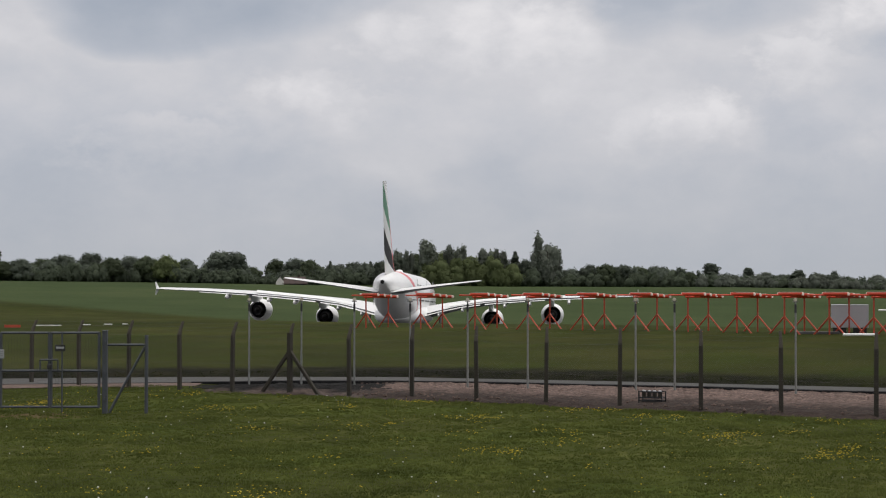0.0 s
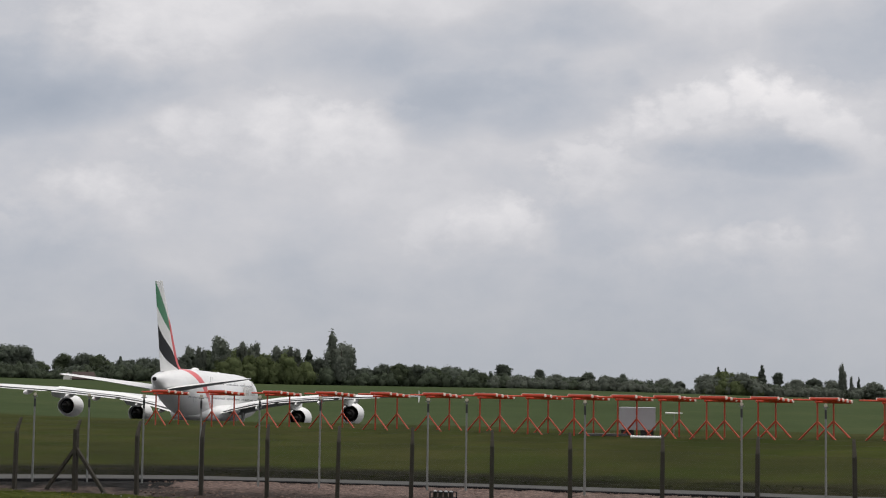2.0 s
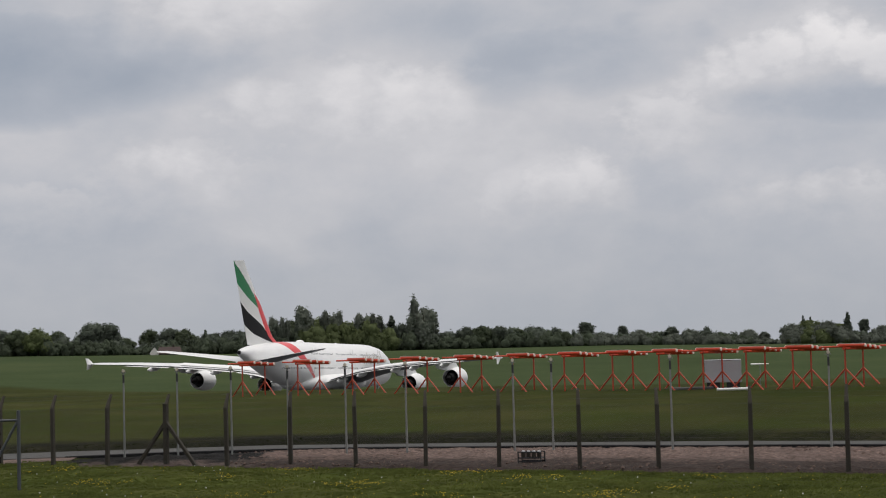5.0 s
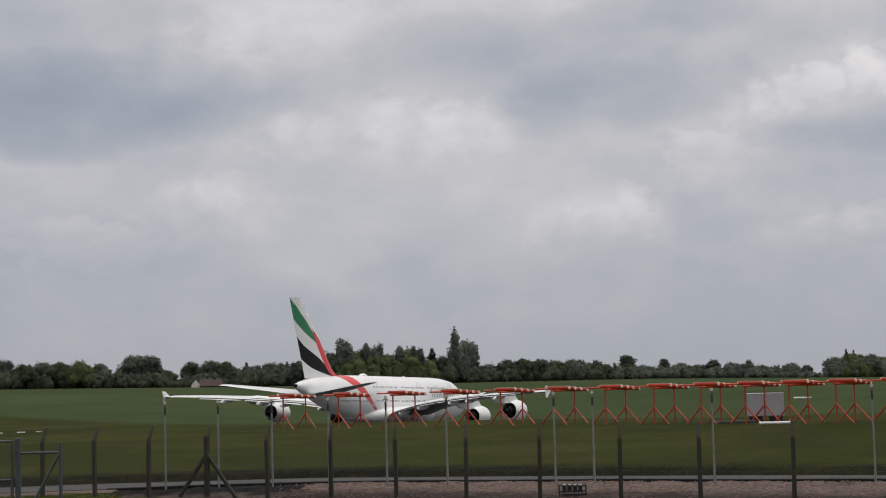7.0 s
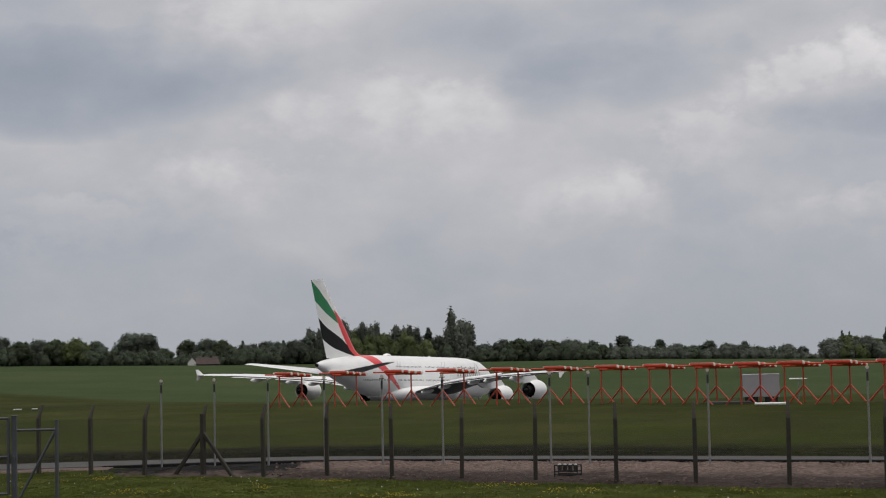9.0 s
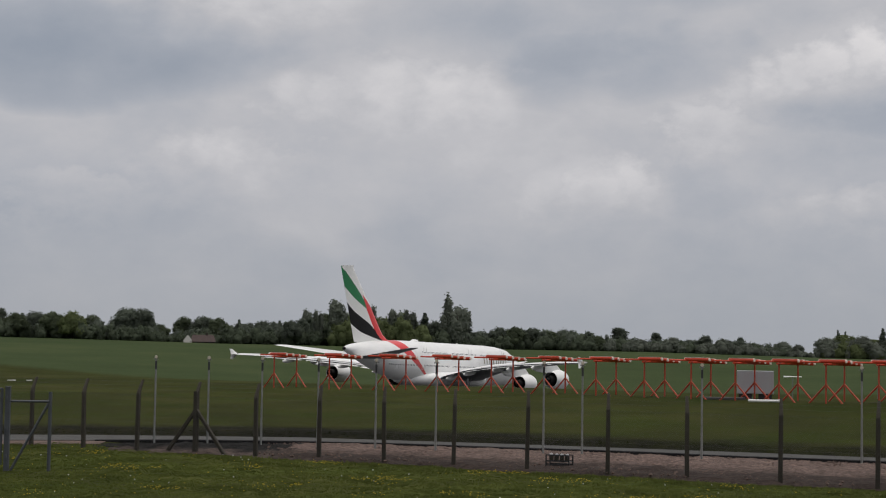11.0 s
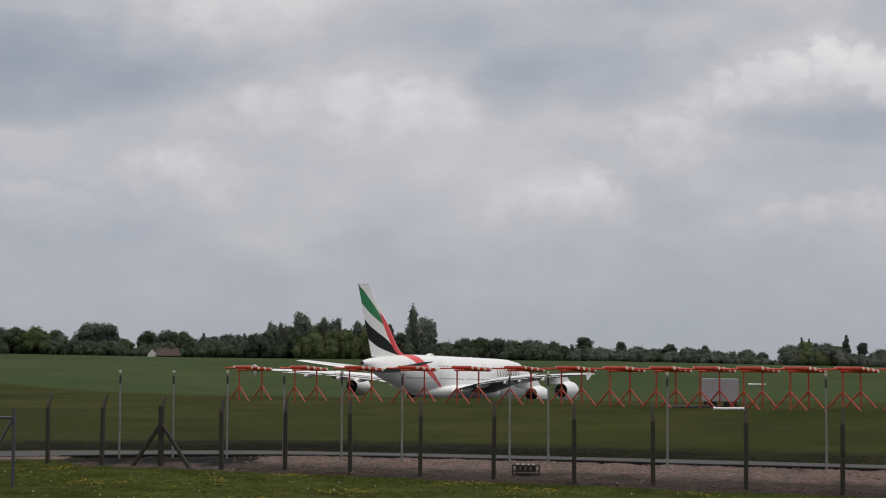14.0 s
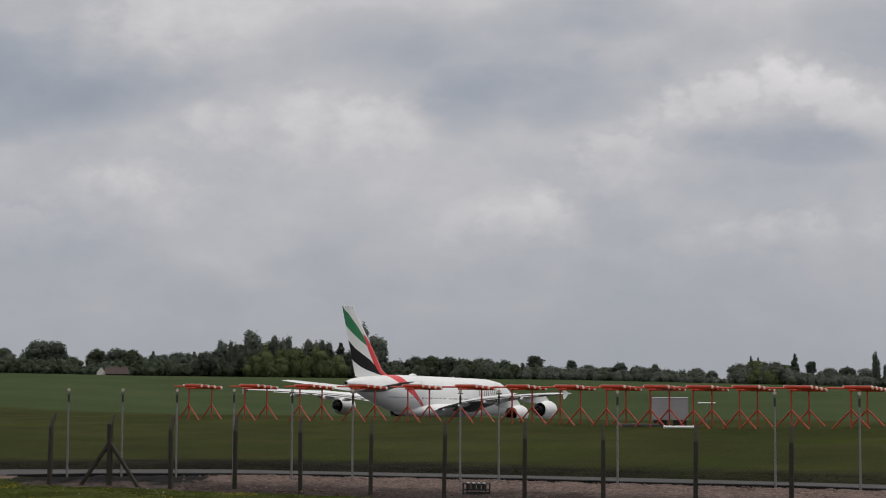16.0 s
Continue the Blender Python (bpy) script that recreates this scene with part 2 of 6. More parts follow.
M_RUBBLE = material("rubble_hardcore", (0.122, 0.086, 0.074), 0.95, vary=0.3, scale=0.55, fine=5.0, bump=0.8, bump_scale=6.0, tint=(0.122, 0.088, 0.076), coords="World", spec=0.1)


def muddy(m, mud=(0.038, 0.028, 0.024), upto=0.42):
    """Dark mud trodden over the foot of the bank."""
    nt = m.node_tree
    b = nt.nodes["Principled BSDF"]
    src = b.inputs["Base Color"].links[0].from_socket
    at = nt.nodes.new("ShaderNodeAttribute")
    at.attribute_name = "rise"
    co = nt.nodes.new("ShaderNodeNewGeometry").outputs["Position"]
    n = noise_node(nt, co, 0.7, 6.0, 0.65)
    grit = ramp(nt, noise_node(nt, co, 5.0, 6.0, 0.8), [(0.36, (0.35, 0.34, 0.33)), (0.5, (0.9, 0.9, 0.9)), (0.62, (1.45, 1.43, 1.40))])
    f = math_node(nt, "MULTIPLY_ADD", math_node(nt, "SUBTRACT", n, 0.5), 0.6, at.outputs["Fac"])
    f = math_node(nt, "MULTIPLY", math_node(nt, "SUBTRACT", upto, f), 4.5, clamp=True)
    nt.links.new(mix_rgb(nt, 1.0, mix_rgb(nt, f, src, mud), grit, "MULTIPLY"), b.inputs["Base Color"])


muddy(M_RUBBLE)
M_SOIL = material("dark_soil", (0.010, 0.0095, 0.009), 0.95, vary=0.4, scale=0.8, fine=8.0, bump=0.7, bump_scale=6.0, coords="World", spec=0.1)
muddy(M_SOIL, (0.070, 0.053, 0.046), 0.30)
M_KERB = material("black_kerb", (0.016, 0.016, 0.017), 0.9, vary=0.3, scale=1.0, fine=12.0, coords="World", spec=0.03)
M_STONE = material("loose_stone", (0.115, 0.083, 0.071), 0.95, vary=0.35, scale=1.5, fine=9.0, coords="World", spec=0.1)
M_POST = material("weathered_concrete_post", (0.043, 0.037, 0.028), 0.95, vary=0.3, scale=2.0, fine=25.0, bump=0.3, random=0.2)
M_WIRE = material("dull_galvanised_wire", (0.085, 0.085, 0.08), 0.8, 0.0, vary=0.2, spec=0.1)
M_GATE = material("galvanised_steel", (0.068, 0.075, 0.085), 0.6, 0.2, vary=0.2, scale=2.0, fine=30.0)
M_POLE = material("grey_painted_mast", (0.21, 0.215, 0.205), 0.6, vary=0.15, scale=1.0, fine=15.0)
M_POLE_DARK = material("black_collar", (0.03, 0.03, 0.032), 0.6, vary=0.2)
M_LAMP = material("cream_lamp_housing", (0.60, 0.54, 0.44), 0.5, vary=0.1)
M_ORANGE = material("signal_orange_paint", (0.57, 0.046, 0.022), 0.35, vary=0.10, scale=1.2, fine=18.0, tint=(0.66, 0.085, 0.036), random=0.06)
M_ORANGE_D = material("faded_orange_steel", (0.42, 0.055, 0.022), 0.55, vary=0.18, scale=1.5, fine=20.0)
M_CAP_GLINT = material("pale_cap_and_glint", (0.80, 0.64, 0.57), 0.5, vary=0.08)
M_SHELTER = material("grey_shelter_panel", (0.40, 0.405, 0.425), 0.6, vary=0.06, scale=0.6, fine=8.0)
M_DARK = material("dark_steel", (0.02, 0.02, 0.022), 0.6, vary=0.2)
M_PIPE = material("white_plastic_pipe", (0.78, 0.78, 0.76), 0.5, vary=0.06)
M_SIGN = material("white_sign_plate", (0.34, 0.35, 0.36), 0.5, vary=0.06)
M_BLACK = material("black_print", (0.02, 0.02, 0.02), 0.6, vary=0.1)
M_BARK = material("bark", (0.06, 0.048, 0.036), 0.9, vary=0.3, scale=2.0, fine=10.0)
M_BRICK = material("red_roof_tile", (0.045, 0.028, 0.025), 0.85, vary=0.4, scale=0.6, fine=4.0)
M_RENDER = material("white_render_wall", (0.62, 0.60, 0.57), 0.8, vary=0.06)
M_YELLOW = material("dandelion_yellow", (0.62, 0.46, 0.02), 0.8, vary=0.2)
M_CLOCK = material("dandelion_clock", (0.62, 0.62, 0.58), 0.9, vary=0.1)
M_STEM = material("flower_stem", (0.09, 0.13, 0.04), 0.8, vary=0.2)


def leaf_material(name, color, tint):
    m = material(name, color, 0.75, vary=0.3, scale=0.25, fine=1.6, tint=tint, random=0.2, spec=0.1)
    nt = m.node_tree
    b = nt.nodes["Principled BSDF"]
    tr, mx = nt.nodes.new("ShaderNodeBsdfTranslucent"), nt.nodes.new("ShaderNodeMixShader")
    nt.links.new(b.inputs["Base Color"].links[0].from_socket, tr.inputs[0])
    nt.links.new(b.outputs[0], mx.inputs[1])
    nt.links.new(tr.outputs[0], mx.inputs[2])
    mx.inputs[0].default_value = 0.55
    nt.links.new(mx.outputs[0], nt.nodes["Material Output"].inputs[0])
    return m


# leaf colours lifted and greyed for distance haze, the last one most
M_LEAF_DARK = leaf_material("dark_foliage", (0.108, 0.128, 0.104), (0.134, 0.156, 0.120))
M_LEAF_MID = leaf_material("green_foliage", (0.104, 0.130, 0.080), (0.128, 0.154, 0.094))
M_LEAF_WOOD = leaf_material("wood_edge_foliage", (0.090, 0.112, 0.078), (0.108, 0.130, 0.088))
M_LEAF_LIGHT = leaf_material("light_green_foliage", (0.120, 0.150, 0.068), (0.146, 0.174, 0.080))
M_LEAF_HAZE = leaf_material("hazed_foliage", (0.172, 0.192, 0.158), (0.200, 0.222, 0.180))


def translucent(m, share):
    """Thin leaves and blades let part of the light through."""
    nt = m.node_tree
    b = nt.nodes["Principled BSDF"]
    tr, mx = nt.nodes.new("ShaderNodeBsdfTranslucent"), nt.nodes.new("ShaderNodeMixShader")
    nt.links.new(b.inputs["Base Color"].links[0].from_socket, tr.inputs[0])
    nt.links.new(b.outputs[0], mx.inputs[1])
    nt.links.new(tr.outputs[0], mx.inputs[2])
    mx.inputs[0].default_value = share
    nt.links.new(mx.outputs[0], nt.nodes["Material Output"].inputs[0])


translucent(M_BLADE, 0.45)


# ---- mesh helpers ----
def mesh_from(name, verts, faces, mats, slots=None, smooth=False):
    me = bpy.data.meshes.new(name)
    me.from_pydata([tuple(v) for v in verts], [], faces)
    for m in mats if isinstance(mats, (list, tuple)) else [mats]:
        me.materials.append(m)
    if slots is not None:
        me.polygons.foreach_set("material_index", slots)
    if smooth:
        me.polygons.foreach_set("use_smooth", [True] * len(me.polygons))
    me.update()
    return me


def part(name, bm, mat, parent, label="", smooth=False):
    """Links a bmesh as one mesh object under a thing or a part."""
    me = bpy.data.meshes.new(name)
    bm.normal_update()
    bm.to_mesh(me)
    bm.free()
    me.materials.append(mat)
    if smooth:
        me.polygons.foreach_set("use_smooth", [True] * len(me.polygons))
        me.set_sharp_from_angle(angle=radians(42))
    ob = new(name, me)
    ob.parent = parent
    return tagged(ob, label)


def part_mesh(name, me, parent, label=""):
    ob = new(name, me)
    ob.parent = parent
    return tagged(ob, label)


def thing(name, label, category, m=None, group="", kind=""):
    ob = new(name)
    ob.empty_display_size = 0.2
    if m is not None:
        ob.matrix_basis = m
    return tagged(ob, label, category, group, kind)


def box(bm, sx, sy, sz, m=None, bevel=0.0):
    r = bmesh.ops.create_cube(bm, size=1.0, matrix=(m or Matrix()) @ Matrix.Diagonal((sx, sy, sz, 1)))
    if bevel:
        es = list({e for v in r["verts"] for e in v.link_edges})
        bmesh.ops.bevel(bm, geom=es, offset=bevel, segments=1, affect="EDGES")
    return bm


def rod(bm, a, b, r0, r1=None, seg=8):
    a, b = Vector(a), Vector(b)
    d = b - a
    q = d.to_track_quat("Z", "Y").to_matrix().to_4x4()
    bmesh.ops.create_cone(bm, cap_ends=True, segments=seg, radius1=r0, radius2=r0 if r1 is None else r1, depth=d.length,
                          matrix=Matrix.Translation((a + b) / 2) @ q)
    return bm


def beam(bm, a, b, w, h):
    """A square bar from a to b."""
    a, b = Vector(a), Vector(b)
    d = b - a
    q = d.to_track_quat("Z", "Y").to_matrix().to_4x4()
    bmesh.ops.create_cube(bm, size=1.0, matrix=Matrix.Translation((a + b) / 2) @ q @ Matrix.Diagonal((w, h, d.length, 1)))
    return bm


def polar(az, d, z=0.0):
    return Vector((d * math.sin(radians(az)), d * math.cos(radians(az)), z))


def smooth01(a, b, v):
    t = min(1.0, max(0.0, (v - a) / (b - a)))
    return t * t * (3 - 2 * t)


# ---- terrain ----
RWY = 42.0                                       # heading of the runway
RN = (math.sin(radians(RWY)), math.cos(radians(RWY)))    # along the runway
RA = (RN[1], -RN[0])                             # across it, along the antenna row
ARRAY_W = 97.0
FENCE_A, FENCE_D = Vector((-10.8, 70.5, 0)), Vector((0.8471, -0.5315, 0))


def lerp_table(tab, v):
    return float(np.interp(v, [p[0] for p in tab], [p[1] for p in tab]))


ROAD_NEAR = [(-90, 66.5), (-40, 71.0), (-19, 73.6), (-11.4, 75.0), (-2.1, 75.9), (7.5, 72.7), (17.4, 68.0), (40, 55.5), (80, 30)]
ROAD_FAR = [(-90, 71.5), (-40, 76.0), (-19, 78.0), (-11.4, 79.3), (-2.1, 79.2), (7.5, 75.7), (17.4, 71.3), (40, 59.0), (80, 33.5)]
CREST = [(-40, 0.15), (-14.5, 0.21), (-9, 0.15), (-4.4, 0.07), (2.2, 0.02), (9.7, 0.0), (14.5, -0.09), (20.6, -0.2), (40, -0.2)]


def runway_z(x, y):
    return -5.25 - 0.0170 * x - 0.01642 * (y - 330)


def ground_z(x, y):
    r, az = math.hypot(x, y), math.degrees(math.atan2(x, y))
    near = 2.7 * (1 - smooth01(5, 19, r))         # viewing mound
    if y < 10:
        return near - 0.0
    w = x * RN[0] + y * RN[1]
    far = lerp_table(ROAD_FAR, x)
    # rise from the road to the antenna row
    t = min(1.0, max(0.0, (y - far - 3) / max(20.0, (ARRAY_W - x * RN[0]) / RN[1] - far - 4)))
    z = near + (0.95 + 0.27 * smooth01(-8, 18, x)) * t * (1 if x < 60 else max(0.0, 1 - (x - 60) / 60)) + 0.30 * smooth01(27, 38, x) * t
    # verge: shallow hollow behind the road
    z -= 0.35 * math.exp(-((y - far - 3.0) / 1.6) ** 2)
    # dirt bank: below the kerb of the road
    nr = lerp_table(ROAD_NEAR, x)
    z -= 0.55 * smooth01(nr - 3.0, nr - 0.3, y) * (1 - smooth01(nr - 0.25, nr - 0.05, y)) * smooth01(-11, -5, x) * (1 - 0.78 * smooth01(-3.6, -2.4, x))
    # fall to the runway beyond
    k = smooth01(ARRAY_W + 6, ARRAY_W + 95, w)
    z = z * (1 - k) + runway_z(max(-200, min(200, x)), min(y, 450)) * k
    # far field rises to the wooded crest
    crest = 4.3 + 820 * math.tan(radians(lerp_table(CREST, max(-40, min(40, az))) - 0.07))
    q = smooth01(440, 830, r) if y > 0 else 0
    z = z * (1 - q) + crest * q
    if r > 900:
        z = crest - (r - 900) * 0.002
    return z


def build_ground():
    azs = list(np.arange(-180, -30, 5.0)) + list(np.arange(-30, -18, 1.0)) + list(np.arange(-18, 24, 0.3)) + list(np.arange(24, 40, 1.0)) + list(np.arange(40, 180, 5.0))
    rs = [0.0, 3, 6, 9, 12, 16, 20, 24, 28] + list(np.arange(31, 66, 1.25)) + list(np.arange(66, 86, 0.4)) + list(np.arange(86, 140, 2.0)) \
        + list(np.arange(140, 460, 8.0)) + list(np.arange(460, 900, 16.0)) + [950, 1100, 1400, 2000, 3000, 4600]
    verts, faces = [(0, 0, ground_z(0.001, 0.001))], []
    n = len(azs)
    for r in rs[1:]:
        for a in azs:
            x, y = r * math.sin(radians(a)), r * math.cos(radians(a))
            verts.append((x, y, ground_z(x, y)))
    for j in range(n):
        faces.append((0, 1 + (j + 1) % n, 1 + j))
    for i in range(len(rs) - 2):
        r = rs[i + 1]
        for j in range(n):
            a, b = 1 + i * n + j, 1 + i * n + (j + 1) % n
            faces.append((a, b, b + n, a + n))
    me = mesh_from("ground", verts, faces, M_GROUND, None, True)
    for q in ("crop", "verge", "slope", "bare"):
        me.attributes.new(q, "FLOAT", "POINT")
    crop, verge, slope, bare = (me.attributes[q] for q in ("crop", "verge", "slope", "bare"))
    for i, (x, y, z) in enumerate(verts):
        w = x * RN[0] + y * RN[1]
        d = y - lerp_table(ROAD_FAR, x)
        crop.data[i].value = smooth01(310, 345, w) if y > 200 else 0.0
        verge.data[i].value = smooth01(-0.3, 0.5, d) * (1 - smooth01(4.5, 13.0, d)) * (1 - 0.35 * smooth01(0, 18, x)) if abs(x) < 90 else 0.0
        bare.data[i].value = math.exp(-((y - 56.4) / 1.0) ** 2) * (1 - smooth01(-13.5, -10.0, x)) if x > -24 else 0.0
        slope.data[i].value = smooth01(0.0, 6.0, d) if y > 40 else 0.0
    tagged(new("ground", me), "gently rolling airfield grass with a dark green crop field beyond", "ground", kind="structure")


def strip(name, near, far, lift, mat, label, x0, x1, step=1.0, rows=4):
    xs = np.arange(x0, x1 + step, step)
    verts, faces = [], []
    for x in xs:
        a, b = near(x), far(x)
        for k in range(rows + 1):
            y = a + (b - a) * k / rows
            verts.append((x, y, (0.0 if lift is None else ground_z(x, y) + lift)))
    m = rows + 1
    for i in range(len(xs) - 1):
        for k in range(rows):
            faces.append((i * m + k, (i + 1) * m + k, (i + 1) * m + k + 1, i * m + k + 1))
    return tagged(new(name, mesh_from(name, verts, faces, mat, None, True)), label, name.replace("_", " "), kind="structure")


def road_near(x): return lerp_table(ROAD_NEAR, x)
def road_far(x): return lerp_table(ROAD_FAR, x)
def fence_y(x): return FENCE_A.y + (x - FENCE_A.x) * FENCE_D.y / FENCE_D.x


def build_road_and_bank():
    # perimeter road, a slab 6 cm proud
    xs = np.arange(-88, 79, 1.0)
    verts, faces = [], []
    for x in xs:
        a, b = road_near(x), road_far(x)
        verts += [(x, a, -0.45), (x, a, 0.06), (x, b, 0.06), (x, b, -0.2)]
    for i in range(len(xs) - 1):
        for k in range(3):
            faces.append((i * 4 + k, (i + 1) * 4 + k, (i + 1) * 4 + k + 1, i * 4 + k + 1))
    tagged(new("road", mesh_from("road", verts, faces, M_ASPHALT)), "narrow grey asphalt perimeter road behind the fence", "road", kind="structure")
    # dark kerb along the near edge
    verts, faces = [], []
    xs = np.arange(-11, 78, 1.0)
    for x in xs:
        a = road_near(x)
        h = 0.10 + 0.012 * math.sin(x * 0.7)
        verts += [(x, a - 0.22, -0.7), (x, a - 0.22, h - 0.02), (x, a - 0.02, h), (x, a - 0.004, -0.3)]
    for i in range(len(xs) - 1):
        for k in range(3):
            faces.append((i * 4 + k, (i + 1) * 4 + k, (i + 1) * 4 + k + 1, i * 4 + k + 1))
    tagged(new("kerb", mesh_from("kerb", verts, faces, M_KERB)), "black kerb edging along the perimeter road", "kerb", kind="structure")

    def bank(name, x0, x1, mat, label, seed):
        rng = np.random.RandomState(seed)
        xs = np.arange(x0, x1, 0.3)
        verts, faces, rows = [], [], 24
        for x in xs:
            a, b = fence_y(x) - 0.6 + 0.35 * math.sin(x * 0.9), road_near(x) - 0.2
            for k in range(rows + 1):
                t = k / rows
                y = a + (b - a) * t
                z = max(ground_z(x, y) + 0.02, 0.02) if t < 0.02 else ground_z(x, y) + 0.05 + 0.10 * math.sin(math.pi * t)
                z += (rng.rand() - 0.5) * 0.09 * (0 < k < rows) + 0.09 * noise.noise((x * 0.8, y * 0.8, 3)) * (0 < k < rows)
                skew = 1.5 * t * max(0.0, 1 - (x - x0) / 6) if mat is M_RUBBLE else 0
                z += (0.03 + 0.03 * min(1.0, (x - x0) / 1.5)) * (0 < k) * math.sin(math.pi * min(1.0, 0.35 + t)) ** 1.0 if mat is M_RUBBLE and t < 0.65 else (0.03 if mat is M_RUBBLE else 0)
                if mat is M_SOIL:          # thins out to nothing at its end
                    z -= 0.14 * max(0.0, 1 - (x - x0) / 3.5)
                verts.append((x + skew, y, z))
        m = rows + 1
        for i in range(len(xs) - 1):
            for k in range(rows):
                faces.append((i * m + k, (i + 1) * m + k, (i + 1) * m + k + 1, i * m + k + 1))
        me = mesh_from(name, verts, faces, mat, None, False)
        rise = me.attributes.new("rise", "FLOAT", "POINT")
        for i in range(len(verts)):
            rise.data[i].value = (i % m) / rows
        tagged(new(name, me), label, "bank", kind="structure")

    bank("soil_bank", -10.8, -1.0, M_SOIL, "dark bare soil beside the perimeter road", 3)
    bank("rubble_bank", -3.1, 45.0, M_RUBBLE, "bank of pinkish grey crushed rubble under the road kerb", 4)
    strip("gravel_verge", lambda x: road_near(x) - 2.6 - 0.25 * math.sin(x * 1.3), lambda x: road_near(x) - 0.01, 0.035, M_STONE, "strip of pinkish grey gravel beside the perimeter road", -32, -10.6, 0.5)
    # loose stones on the bank
    rng = random.Random(5)
    verts, faces = [], []
    for _ in range(2600):
        x = rng.uniform(-3.5, 34)
        y = rng.uniform(fence_y(x) - 0.4, road_near(x) - 0.4)
        s = rng.uniform(0.025, 0.10) * rng.uniform(0.6, 1.0)
        z, n0, t = ground_z(x, y) + 0.13, len(verts), rng.uniform(0, 6.28)
        for dx, dy, dz in ((1, 0, 0), (0, 1, 0), (-1, 0, 0), (0, -1, 0), (0, 0, 0.8), (0, 0, -0.9)):
            c, q = math.cos(t), math.sin(t)
            verts.append((x + s * (dx * c - dy * q), y + s * (dx * q + dy * c) * 0.8, z + s * dz))
        for f in ((0, 1, 4), (1, 2, 4), (2, 3, 4), (3, 0, 4), (1, 0, 5), (2, 1, 5), (3, 2, 5), (0, 3, 5)):
            faces.append(tuple(n0 + i for i in f))
    tagged(new("loose_stones", mesh_from("loose_stones", verts, faces, M_STONE)), "loose broken stones scattered on the rubble bank", "stones", kind="stuff")
    # runway and its taxi apron, hidden in the dip
    verts, faces = [], []
    for i in range(14):
        for s in (-38, -13, 13, 38):
            l = -70 + i * 15
            x, y = 0 + RN[0] * l + RA[0] * s, 305 + RN[1] * l + RA[1] * s
            verts.append((x, y, ground_z(x, y) + 0.05))
    for i in range(13):
        for k in range(3):
            a = i * 4 + k
            faces.append((a, a + 1, a + 5, a + 4))
    tagged(new("runway", mesh_from("runway", verts, faces, M_RUNWAY)), "wide dark asphalt runway in the dip behind the antennas", "runway", kind="structure")


build_ground()
build_road_and_bank()


# ---- fence ----
POST_AT = [-28.6, -25.7, -22.8, -19.9, -17.0, -14.2, -11.35, -8.5, -5.67, -2.82, -0.03, 2.73, 5.63, 8.49, 11.37, 14.2, 17.1, 20.02, 23.08, 25.94, 29.14, 32.3, 35.4, 38.4, 41.4]
PO = Vector((-FENCE_D.y, FENCE_D.x, 0))        # outwards, away from the viewer


def fence_point(s, z=0.0):
    p = FENCE_A + FENCE_D * s
    return Vector((p.x, p.y, z))


def fence_matrix(s):
    p = fence_point(s)
    # cranks lean out, square to the fence; past the corner run they lean straight away
    f = smooth01(-6.0, 4.0, p.x)
    o = (PO * (1 - f) + Vector((p.x, p.y, 0)).normalized() * f).normalized()
    m = Matrix((Vector((o.y, -o.x, 0)), o, (0, 0, 1))).transposed().to_4x4()
    return Matrix.Translation((p.x, p.y, ground_z(p.x, p.y) - 0.05)) @ m


